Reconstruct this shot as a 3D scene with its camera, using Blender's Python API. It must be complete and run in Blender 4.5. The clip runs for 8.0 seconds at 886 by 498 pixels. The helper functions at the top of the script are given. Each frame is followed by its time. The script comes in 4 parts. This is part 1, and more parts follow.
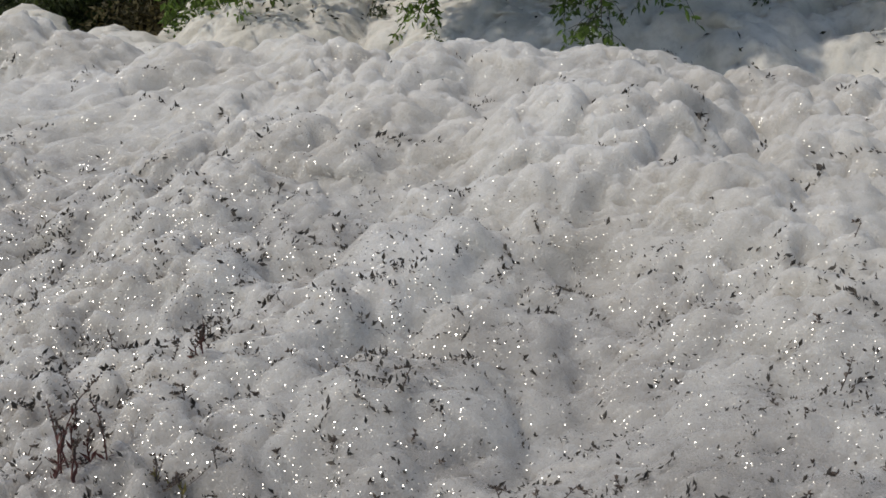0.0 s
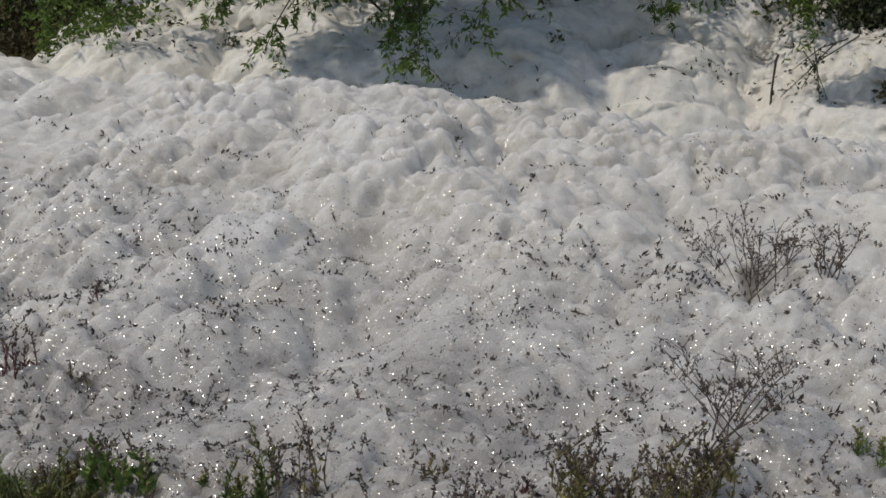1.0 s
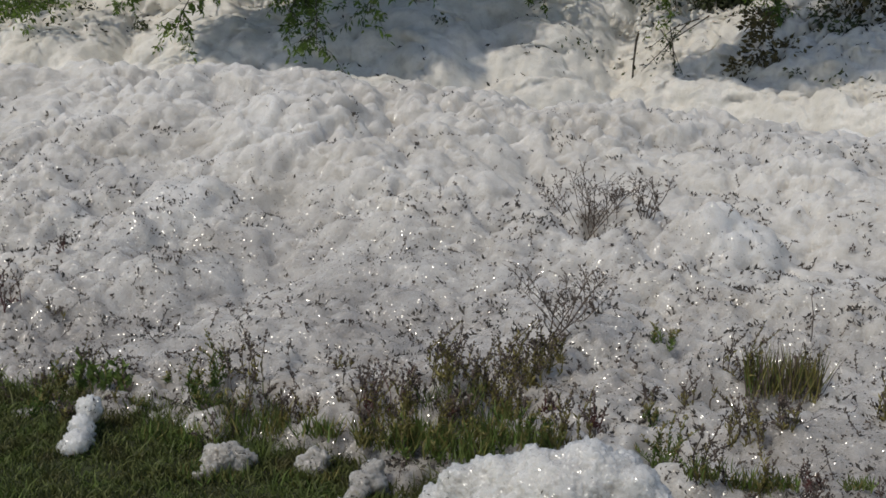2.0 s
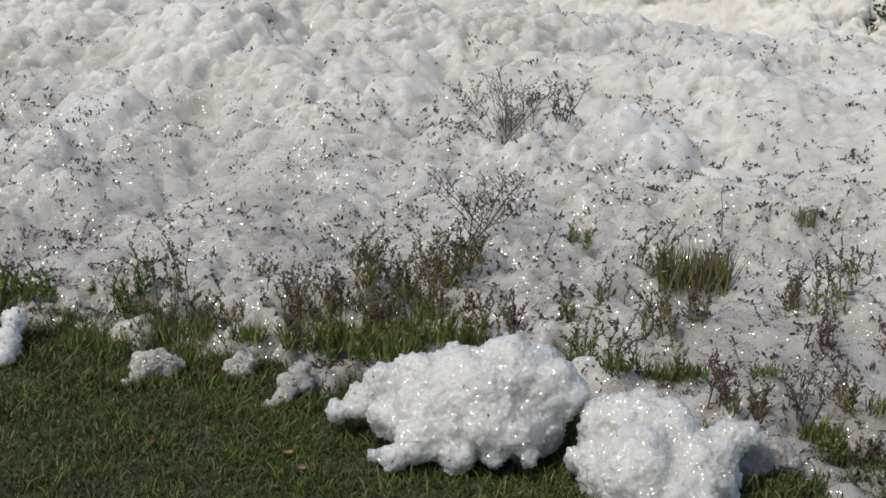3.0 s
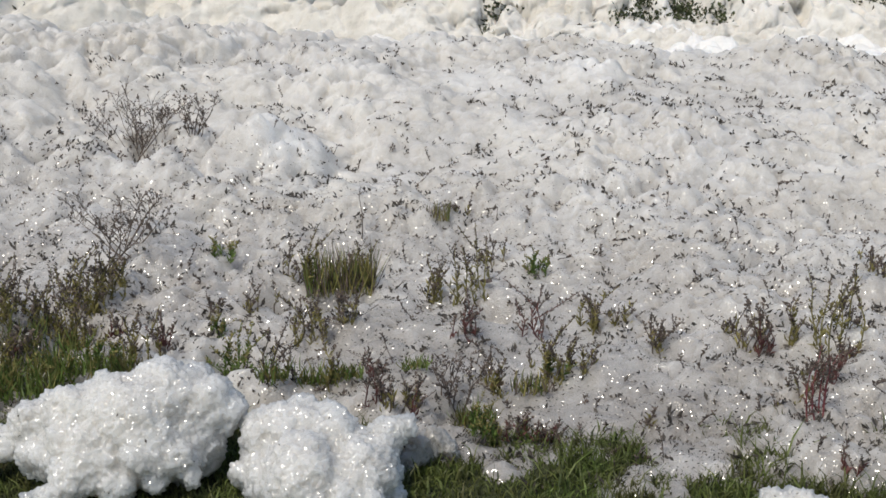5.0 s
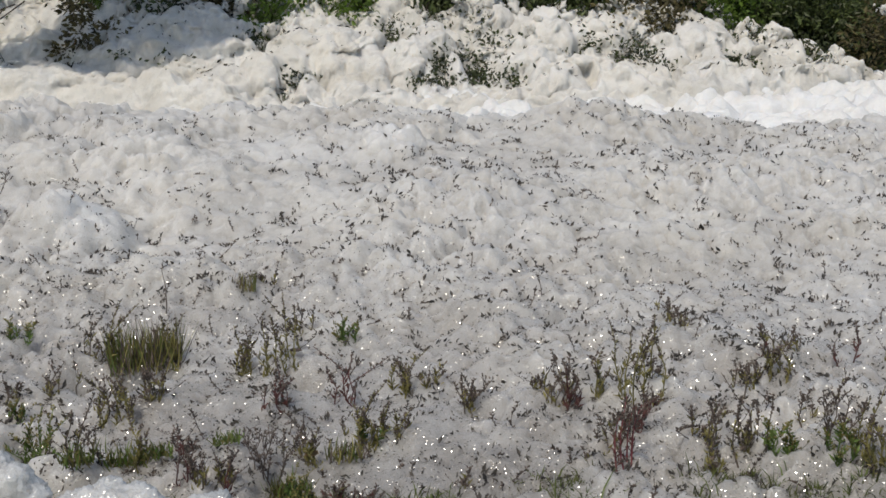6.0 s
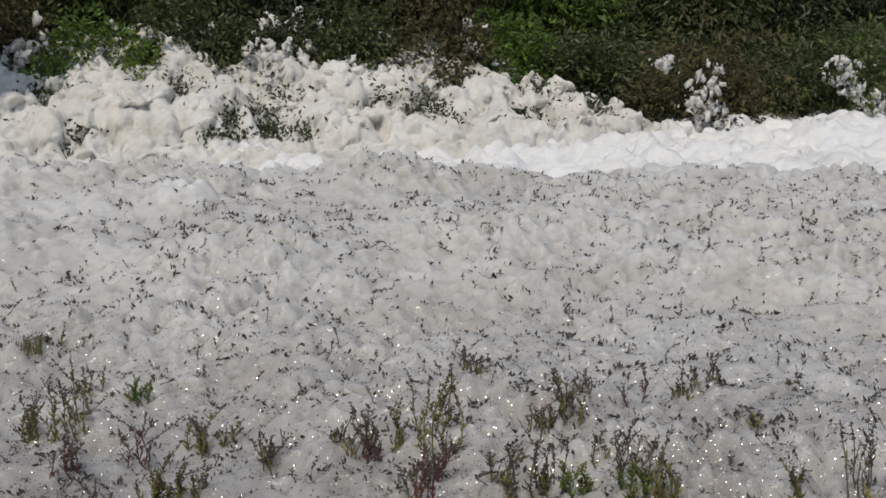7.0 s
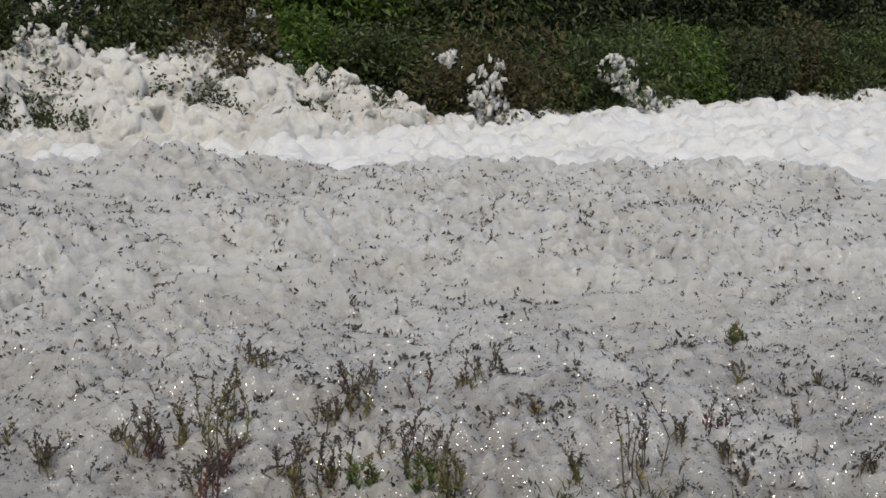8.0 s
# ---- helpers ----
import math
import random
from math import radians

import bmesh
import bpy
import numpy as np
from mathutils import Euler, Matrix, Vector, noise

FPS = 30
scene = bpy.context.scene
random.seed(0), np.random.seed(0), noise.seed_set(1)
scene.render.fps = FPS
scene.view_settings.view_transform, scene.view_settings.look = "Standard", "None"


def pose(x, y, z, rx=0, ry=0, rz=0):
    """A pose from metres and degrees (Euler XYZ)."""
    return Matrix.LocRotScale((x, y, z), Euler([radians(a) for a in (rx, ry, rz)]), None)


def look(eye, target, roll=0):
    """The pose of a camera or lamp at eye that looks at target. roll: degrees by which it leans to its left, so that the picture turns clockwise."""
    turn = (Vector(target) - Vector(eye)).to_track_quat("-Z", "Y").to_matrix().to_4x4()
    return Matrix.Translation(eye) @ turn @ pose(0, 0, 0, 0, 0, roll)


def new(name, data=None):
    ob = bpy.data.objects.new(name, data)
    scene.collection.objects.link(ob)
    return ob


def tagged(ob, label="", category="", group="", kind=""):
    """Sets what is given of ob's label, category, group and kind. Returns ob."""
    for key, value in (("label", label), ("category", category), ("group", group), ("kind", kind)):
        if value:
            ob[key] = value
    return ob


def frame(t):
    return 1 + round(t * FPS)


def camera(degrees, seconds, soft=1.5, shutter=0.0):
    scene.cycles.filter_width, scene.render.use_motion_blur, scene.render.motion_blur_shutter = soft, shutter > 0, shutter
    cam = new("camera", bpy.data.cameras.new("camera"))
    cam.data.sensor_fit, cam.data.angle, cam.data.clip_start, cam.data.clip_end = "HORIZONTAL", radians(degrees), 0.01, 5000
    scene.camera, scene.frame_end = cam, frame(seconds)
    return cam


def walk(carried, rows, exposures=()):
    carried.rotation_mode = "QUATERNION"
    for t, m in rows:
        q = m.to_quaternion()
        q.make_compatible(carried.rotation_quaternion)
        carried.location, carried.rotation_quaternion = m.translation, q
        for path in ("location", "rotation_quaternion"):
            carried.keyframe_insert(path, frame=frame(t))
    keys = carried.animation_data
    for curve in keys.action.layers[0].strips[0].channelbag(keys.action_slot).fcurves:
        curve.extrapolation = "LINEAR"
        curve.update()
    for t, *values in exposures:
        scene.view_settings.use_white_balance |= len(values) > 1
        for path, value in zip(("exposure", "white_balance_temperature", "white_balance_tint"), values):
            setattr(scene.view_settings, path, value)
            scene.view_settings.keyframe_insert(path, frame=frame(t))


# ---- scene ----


def view(x, y, z, yaw, pitch, roll):
    """Camera pose: yaw to the left, pitch up and roll in degrees; at zero it looks along +y."""
    turn = Matrix.Rotation(radians(yaw), 4, "Z") @ Matrix.Rotation(radians(pitch), 4, "X")
    turn = turn @ Matrix.Rotation(radians(roll), 4, "Y") @ Matrix.Rotation(radians(90), 4, "X")
    return Matrix.Translation((x, y, z)) @ turn


cam = camera(38.19, 8.0, soft=1.6)
PATH = [
    (0.0, view(-1.370, 2.713, 1.277, 26.772, -11.654, 0.070)),
    (0.5, view(-0.875, 2.110, 1.416, 24.265, -11.227, 0.112)),
    (1.0, view(-0.440, 1.271, 1.490, 20.656, -10.991, -0.794)),
    (1.5, view(-0.157, 0.550, 1.573, 18.126, -11.187, -1.478)),
    (1.7, view(-0.070, 0.277, 1.609, 17.082, -11.438, -1.185)),
    (2.8, view(0.007, -0.034, 1.658, 13.352, -15.470, 0.296)),
    (3.0, view(0.000, 0.000, 1.650, 12.242, -16.305, -0.135)),
    (3.5, view(0.000, 0.000, 1.650, 9.367, -16.987, 0.103)),
    (4.0, view(0.000, 0.000, 1.650, 4.492, -17.343, -0.042)),
    (4.5, view(0.000, 0.000, 1.650, 0.000, -17.189, -0.000)),
    (4.7, view(0.000, 0.000, 1.650, -1.645, -16.772, 0.125)),
    (5.8, view(0.000, 0.000, 1.650, -11.371, -13.626, 1.092)),
    (6.0, view(0.000, 0.000, 1.650, -13.133, -13.066, 0.803)),
    (6.5, view(0.000, 0.000, 1.650, -17.517, -11.891, 0.393)),
    (7.0, view(0.000, 0.000, 1.650, -22.492, -10.803, 0.278)),
    (7.5, view(0.000, 0.000, 1.650, -27.330, -10.632, -0.664)),
    (8.0, view(0.000, 0.000, 1.650, -32.252, -11.056, -1.317)),
]
EXPOSURES = [(0.0, -0.5, 7050, 9), (1.7, -0.5, 7050, 9), (2.8, -0.14, 7050, 9), (4.7, 0.05, 7050, 9), (5.8, -0.2, 7050, 9), (8.0, -0.52, 7050, 9)]
walk(cam, PATH, EXPOSURES)

# ---- world and sun ----
SUN_ELEVATION, SUN_AZIMUTH = 57.0, -140.0  # azimuth clockwise from +y: high, behind the lawn and to its left
world = bpy.data.worlds.new("sky")
scene.world = world
world.use_nodes = True
sky = world.node_tree.nodes.new("ShaderNodeTexSky")
sky.sky_type, sky.sun_disc = "NISHITA", False
sky.sun_elevation, sky.sun_rotation = radians(SUN_ELEVATION), radians(SUN_AZIMUTH)
world.node_tree.links.new(sky.outputs[0], world.node_tree.nodes["Background"].inputs[0])
world.node_tree.nodes["Background"].inputs[1].default_value = 0.14
sun = new("sun", bpy.data.lights.new("sun", "SUN"))
sun.data.energy, sun.data.angle, sun.data.color = 2.6, radians(1.2), (1.0, 0.96, 0.9)
a, e = radians(SUN_AZIMUTH), radians(SUN_ELEVATION)
sun.matrix_world = look((30 * math.sin(a) * math.cos(e), 30 * math.cos(a) * math.cos(e), 30 * math.sin(e)), (0, 0, 0))


# ---- materials ----
def material(name, roughness=0.8):
    m = bpy.data.materials.new(name)
    m.use_nodes = True
    t = m.node_tree
    b = t.nodes["Principled BSDF"]
    b.inputs["Roughness"].default_value = roughness
    return m, t, b


def node(t, kind, **values):
    n = t.nodes.new(kind)
    for key, value in values.items():
        n.inputs[key.replace("_", " ")].default_value = value
    return n


def ramp(t, source, stops):
    n = t.nodes.new("ShaderNodeValToRGB")
    el = n.color_ramp.elements
    while len(el) < len(stops):
        el.new(0.5)
    for k, (pos, col) in enumerate(stops):
        el[k].position, el[k].color = pos, (*col, 1)
    t.links.new(source, n.inputs[0])
    return n


def mix(t, factor, a, b, how="MIX"):
    n = t.nodes.new("ShaderNodeMix")
    n.data_type, n.blend_type = "RGBA", how
    for socket, value in ((n.inputs[0], factor), (n.inputs[6], a), (n.inputs[7], b)):
        if isinstance(value, bpy.types.NodeSocket):
            t.links.new(value, socket)
        else:
            socket.default_value = value if isinstance(value, float) else (*value, 1)
    return n.outputs[2]


def foam_material(name, pale, dull, dirt, sparkle, depth=0.6, bubbles=430.0, wet=False):
    """Bubbly foam: pale and dull patches, fine dirt, bubbles whose skins catch the sun."""
    m, t, b = material(name, 0.75)
    geo = t.nodes.new("ShaderNodeNewGeometry")
    big = node(t, "ShaderNodeTexNoise", Scale=1.7, Detail=4.0, Roughness=0.6)
    fine = node(t, "ShaderNodeTexNoise", Scale=30.0, Detail=6.0, Roughness=0.72)
    spots = node(t, "ShaderNodeTexNoise", Scale=9.0, Detail=8.0, Roughness=0.72)
    bub = node(t, "ShaderNodeTexNoise", Scale=120.0, Detail=2.0)
    for n in (big, fine, spots, bub):
        t.links.new(geo.outputs["Position"], n.inputs["Vector"])
    c = ramp(t, big.outputs[0], [(0.34, dull), (0.62, pale)]).outputs[0]
    tone = node(t, "ShaderNodeTexNoise", Scale=0.9, Detail=5.0, Roughness=0.65)
    t.links.new(geo.outputs["Position"], tone.inputs["Vector"])
    tint = ramp(t, tone.outputs[0], [(0.38, (0.99, 0.99, 0.99)), (0.62, (1.0, 0.982, 0.945))]).outputs[0]
    c = mix(t, 1.0, c, tint, "MULTIPLY")
    grime = ramp(t, spots.outputs[0], [(0.5, (0, 0, 0)), (0.72, (dirt, dirt, dirt))]).outputs[0]
    c = mix(t, grime, c, (0.2, 0.18, 0.15))
    shade = ramp(t, fine.outputs[0], [(0.3, (0.93, 0.93, 0.93)), (0.6, (1, 1, 1))]).outputs[0]
    c = mix(t, 1.0, c, shade, "MULTIPLY")
    thin = t.nodes.new("ShaderNodeAttribute")
    thin.attribute_name = "dirt"
    c = mix(t, thin.outputs["Fac"], c, (0.23, 0.21, 0.185))
    fresh = t.nodes.new("ShaderNodeAttribute")
    fresh.attribute_name = "fresh"
    c = mix(t, fresh.outputs["Fac"], c, (0.84, 0.84, 0.83))
    t.links.new(c, b.inputs["Base Color"])
    h = mix(t, 0.45, fine.outputs[0], bub.outputs[0])
    bump = node(t, "ShaderNodeBump", Strength=0.6, Distance=0.022)
    t.links.new(h, bump.inputs["Height"])
    lumpy = node(t, "ShaderNodeTexNoise", Scale=10.0, Detail=2.0, Roughness=0.5)
    t.links.new(geo.outputs["Position"], lumpy.inputs["Vector"])
    swell = node(t, "ShaderNodeBump", Strength=0.3, Distance=0.022)
    t.links.new(lumpy.outputs[0], swell.inputs["Height"])
    t.links.new(swell.outputs[0], bump.inputs["Normal"])
    t.links.new(bump.outputs[0], b.inputs["Normal"])
    # single bubbles: each cell tilts its own way and a few of them mirror the sun
    cell = node(t, "ShaderNodeTexVoronoi", Scale=bubbles)
    t.links.new(geo.outputs["Position"], cell.inputs["Vector"])
    away = t.nodes.new("ShaderNodeVectorMath")
    away.operation = "SUBTRACT"
    t.links.new(cell.outputs["Color"], away.inputs[0])
    away.inputs[1].default_value = (0.5, 0.5, 0.5)
    add = t.nodes.new("ShaderNodeVectorMath")
    add.operation = "MULTIPLY_ADD"
    t.links.new(away.outputs[0], add.inputs[0])
    add.inputs[1].default_value = (1.2, 1.2, 1.2)
    t.links.new(geo.outputs["Normal"], add.inputs[2])
    norm = t.nodes.new("ShaderNodeVectorMath")
    norm.operation = "NORMALIZE"
    t.links.new(add.outputs[0], norm.inputs[0])
    t.links.new(norm.outputs[0], b.inputs["Coat Normal"])
    b.inputs["Subsurface Weight"].default_value = 0.85
    b.inputs["Subsurface Radius"].default_value = (0.06, 0.055, 0.05)
    b.inputs["Subsurface Scale"].default_value = depth
    b.inputs["Coat Weight"].default_value = sparkle
    if wet:  # large open bubbles lie where the foam is thin and wet
        much = node(t, "ShaderNodeMath")
        much.operation = "MULTIPLY_ADD"
        much.inputs[1].default_value, much.inputs[2].default_value = 2.2, 0.33 * sparkle
        much.use_clamp = True
        t.links.new(thin.outputs["Fac"], much.inputs[0])
        t.links.new(much.outputs[0], b.inputs["Coat Weight"])
    b.inputs["Coat Roughness"].default_value = 0.15
    b.inputs["Coat IOR"].default_value = 1.75
    return m


def plain(name, dark, light, scale=20.0, roughness=0.8, translucent=0.0):
    """A mottled surface between two colours."""
    m, t, b = material(name, roughness)
    geo = t.nodes.new("ShaderNodeNewGeometry")
    n = node(t, "ShaderNodeTexNoise", Scale=scale, Detail=4.0)
    t.links.new(geo.outputs["Position"], n.inputs["Vector"])
    r = ramp(t, n.outputs[0], [(0.3, dark), (0.7, light)])
    isl = ramp(t, geo.outputs["Random Per Island"], [(0.0, (0.45, 0.45, 0.45)), (1.0, (1.5, 1.5, 1.42))])
    c = mix(t, 1.0, r.outputs[0], isl.outputs[0], "MULTIPLY")
    t.links.new(c, b.inputs["Base Color"])
    if translucent:
        tr = t.nodes.new("ShaderNodeBsdfTranslucent")
        t.links.new(c, tr.inputs[0])
        mx = t.nodes.new("ShaderNodeMixShader")
        mx.inputs[0].default_value = translucent
        t.links.new(b.outputs[0], mx.inputs[1])
        t.links.new(tr.outputs[0], mx.inputs[2])
        t.links.new(mx.outputs[0], t.nodes["Material Output"].inputs[0])
    return m


FOAM_FIELD = foam_material("weathered_foam", (0.62, 0.61, 0.59), (0.485, 0.468, 0.442), 0.45, 0.9, 3.0, 400.0, True)
FOAM_GREY = foam_material("grey_foam", (0.33, 0.32, 0.3), (0.21, 0.2, 0.185), 0.8, 0.6, 2.0, 400.0)
FOAM_WHITE = foam_material("fresh_foam", (0.88, 0.88, 0.875), (0.8, 0.8, 0.79), 0.12, 0.1, 0.35)
FOAM_BANK = foam_material("bank_foam", (0.77, 0.755, 0.72), (0.63, 0.61, 0.565), 0.35, 0.05)
FOAM_CHUNK = foam_material("clean_foam", (0.66, 0.66, 0.65), (0.54, 0.535, 0.52), 0.45, 1.0, 3.5, 400.0)
SOIL = plain("lawn_soil", (0.04, 0.046, 0.017), (0.078, 0.098, 0.03), 30.0, 0.95)
GRASS = plain("lawn_grass", (0.1, 0.092, 0.034), (0.112, 0.165, 0.039), 7.0, 0.6, 0.3)
DRY = plain("dry_stalk", (0.065, 0.05, 0.042), (0.14, 0.11, 0.09), 30.0)
DEBRIS = plain("dark_debris", (0.03, 0.026, 0.023), (0.085, 0.072, 0.062), 30.0, 0.7)
HERB_GREEN = plain("herb_leaf", (0.06, 0.11, 0.02), (0.15, 0.21, 0.055), 14.0, 0.6, 0.25)
HERB_OLIVE = plain("olive_leaf", (0.13, 0.115, 0.035), (0.24, 0.21, 0.075), 14.0, 0.7, 0.2)
HERB_RED = plain("reddish_leaf", (0.07, 0.024, 0.024), (0.14, 0.055, 0.05), 14.0, 0.6, 0.2)
PINK = plain("pink_stem", (0.16, 0.04, 0.05), (0.28, 0.08, 0.09), 20.0, 0.6, 0.2)
HERB_BROWN = plain("brown_seedhead", (0.058, 0.043, 0.038), (0.13, 0.098, 0.084), 20.0, 0.8)
LEAF = plain("shrub_leaf", (0.048, 0.066, 0.02), (0.1, 0.128, 0.042), 1.5, 0.5, 0.3)
LEAF_DARK = plain("dark_shrub_leaf", (0.032, 0.043, 0.016), (0.066, 0.084, 0.03), 1.5, 0.6, 0.2)
LEAF_BRIGHT = plain("willow_leaf", (0.07, 0.12, 0.018), (0.14, 0.22, 0.04), 1.5, 0.5, 0.4)
LEAF_RUST = plain("rusty_shrub_leaf", (0.06, 0.052, 0.02), (0.11, 0.09, 0.035), 1.5, 0.7, 0.2)
TAN = plain("tan_dead_leaf", (0.2, 0.13, 0.06), (0.34, 0.22, 0.11), 30.0, 0.8)
BARK = plain("bark", (0.025, 0.02, 0.015), (0.07, 0.055, 0.04), 25.0, 0.9)
BANK_SOIL = plain("bank_soil", (0.014, 0.014, 0.008), (0.04, 0.035, 0.02), 6.0, 0.95)


# ---- shaping ----
def lerp(x, xs, ys):
    """Smoothed piecewise-linear profile along the bank."""
    acc = 0
    for k in (-0.6, 0.0, 0.6):
        acc = acc + np.interp(x + k, xs, ys)
    return acc / 3


def edge_y(x):
    return lerp(x, (-8, -3, -1.3, 0.5, 1.2, 3, 8, 20), (5.2, 4.15, 3.78, 3.44, 3.1, 2.5, 0.5, -4))


def crest_y(x):
    return lerp(x, (-12, -5.6, -2.9, -0.8, 0, 4, 5.5, 7.3, 12, 20), (7.0, 7.75, 8.05, 8.5, 8.5, 7.55, 6.7, 5.9, 4, 1))


def crest_z(x):
    return lerp(x, (-5.6, -4.2, -2.9, -2.3, -0.8, 0, 4, 5.5, 7.3, 12), (0.98, 0.95, 0.93, 0.84, 0.75, 0.67, 0.59, 0.52, 0.46, 0.41))


def bank_y(x):
    return lerp(x, (-14, -4.5, -2, -0.8, 1, 5, 7.5, 9, 15, 30), (11.6, 12.0, 13.6, 13.8, 12.3, 11.9, 11.8, 11.7, 12.3, 14))


def foam_base(x, y):
    """Height of the foam over the near bank and the channel, without its lumps."""
    s = (y - edge_y(x)) / (crest_y(x) - edge_y(x))
    near = 0.1 + (crest_z(x) - 0.1) * np.clip(s, 0, 1)
    fall = np.clip((y - crest_y(x)) / 1.3, 0, 1)
    fall = fall * fall * (3 - 2 * fall)
    return near * (1 - fall) + 0.14 * fall


def bank_base(x, y):
    """Ground of the far bank."""
    d = y - bank_y(x)
    return 0.08 + 0.4 * np.clip(d, 0, 2.2) + 0.12 * np.clip(d - 2.2, 0, 30)


def hashed(ix, iy, seed):
    """Random numbers in 0..1 for the cells of a lattice."""
    h = (ix.astype(np.int64) * 374761393 + iy.astype(np.int64) * 668265263 + seed * 1442695041) & 0xFFFFFFFF
    h = ((h ^ (h >> 13)) * 1274126177) & 0xFFFFFFFF
    return ((h ^ (h >> 16)) & 0xFFFFFF) / float(0xFFFFFF)


def smooth_noise(x, y, size, seed):
    gx, gy = x / size, y / size
    ix, iy = np.floor(gx), np.floor(gy)
    fx, fy = gx - ix, gy - iy
    fx, fy = fx * fx * (3 - 2 * fx), fy * fy * (3 - 2 * fy)
    a, b = hashed(ix, iy, seed), hashed(ix + 1, iy, seed)
    c, d = hashed(ix, iy + 1, seed), hashed(ix + 1, iy + 1, seed)
    return (a * (1 - fx) + b * fx) * (1 - fy) + (c * (1 - fx) + d * fx) * fy


def domes(x, y, size, seed):
    """Cauliflower relief: domes of mixed size that meet in creases, 0..1."""
    gx, gy = x / size, y / size
    ix, iy = np.floor(gx), np.floor(gy)
    best = np.zeros_like(gx)
    for ox in (-1, 0, 1):
        for oy in (-1, 0, 1):
            cx, cy = ix + ox, iy + oy
            px, py = cx + hashed(cx, cy, seed), cy + hashed(cx, cy, seed + 1)
            r = 0.55 + 0.45 * hashed(cx, cy, seed + 2)
            d = ((gx - px) ** 2 + (gy - py) ** 2) / (r * r)
            best = np.maximum(best, np.sqrt(np.clip(1 - d, 0, 1)) * r)
    return best


def lumpy(x, y, sizes, seed):
    wx = x + 0.25 * sizes[0][0] * (smooth_noise(x, y, sizes[0][0] * 0.4, seed + 70) - 0.5)
    wy = y + 0.25 * sizes[0][0] * (smooth_noise(x, y, sizes[0][0] * 0.4, seed + 71) - 0.5)
    z = 0
    for k, (size, height) in enumerate(sizes):
        z = z + height * domes(wx, wy, size, seed + 7 * k)
    return z


def billow(x, y, z, sizes, seed):
    """How far the lumps of a foam slope bulge out towards the lawn."""
    return lumpy(x, 1.2 * z + 0.45 * y, sizes, seed)


def sheet(name, x, y, z, mat, keep=None, **marks):
    """A mesh from a grid of places; keep: which corners have a surface."""
    n, m = x.shape
    index = np.arange(n * m).reshape(n, m)
    quads = np.stack([index[:-1, :-1], index[1:, :-1], index[1:, 1:], index[:-1, 1:]], -1).reshape(-1, 4)
    if keep is not None:
        k = keep.reshape(-1)
        quads = quads[k[quads].all(1)]
    places = np.stack([x, y, z], -1).reshape(-1, 3)
    used, back = np.unique(quads, return_inverse=True)
    mesh = bpy.data.meshes.new(name)
    mesh.from_pydata(places[used].tolist(), [], back.reshape(-1, 4).tolist())
    mesh.polygons.foreach_set("use_smooth", [True] * len(mesh.polygons))
    mesh.materials.append(mat)
    for mark, value in marks.items():
        mesh.attributes.new(mark, "FLOAT", "POINT").data.foreach_set("value", value.reshape(-1)[used].astype(np.float32))
    return new(name, mesh)


# hollows and mounds of the foam field: x, y, radius, depth
HOLLOWS = [(-0.06, 4.69, 0.13, 0.16), (-0.30, 4.71, 0.10, 0.20), (0.51, 4.47, 0.06, 0.10), (-0.98, 6.21, 0.17, 0.08), (-1.01, 4.40, 0.13, 0.12), (-1.40, 4.25, 0.13, 0.08), (-0.42, 4.16, 0.10, 0.10), (-3.62, 5.76, 0.11, 0.10), (-2.67, 6.34, 0.12, 0.08), (-3.84, 5.50, 0.13, 0.06)]
MOUNDS = [(-0.31, 6.27, 0.2, 0.13), (-0.45, 6.22, 0.13, 0.08), (0.04, 7.40, 0.20, 0.08), (0.71, 7.45, 0.27, 0.08), (1.41, 7.34, 0.15, 0.13), (-3.12, 6.07, 0.25, 0.10), (-2.98, 7.02, 0.34, 0.06), (-1.68, 6.62, 0.14, 0.08), (-3.67, 5.94, 0.17, 0.10), (-3.20, 6.16, 0.19, 0.08), (-3.09, 7.06, 0.19, 0.07)]


def field_z(x, y):
    """Top of the foam field with all its lumps."""
    z = foam_base(x, y)
    calm = np.clip(1.1 - (y - edge_y(x)) / 2.4, 0, 1)
    left = np.clip((1.5 - x) / 4, 0.0, 1)
    far = np.clip((y - edge_y(x)) / (crest_y(x) - edge_y(x)), 0, 1.3)
    z = z - 0.11 * left + (0.3 + 0.55 * left) * lumpy(x, y, ((0.75, 0.17), (0.36, 0.13)), 3) * (1 - 0.55 * calm)
    crust = 0.35 + 1.6 * smooth_noise(x, y, 0.7, 17)
    z = z + crust * lumpy(x, y, ((0.17, 0.05), (0.085, 0.045), (0.045, 0.03)), 21) - 0.17
    z = z + 0.1 * (smooth_noise(x, y, 1.6, 5) - 0.5) + 0.05 * (smooth_noise(x, y, 0.27, 6) - 0.5)
    z = z + 0.05 * far * domes(x, y, 0.14, 8) * (domes(x, y, 0.5, 9) > 0.35)
    for hx, hy, r, depth in HOLLOWS:
        z = z - depth * np.exp(-(((x - hx) ** 2 + (y - hy) ** 2) / (r * r)) ** 2)
    for hx, hy, r, height in MOUNDS:
        z = z + 0.6 * height * np.sqrt(np.clip(1 - ((x - hx) ** 2 + ((y - hy) * 0.8) ** 2) / (1.5 * r * r), 0, 1))
    return z


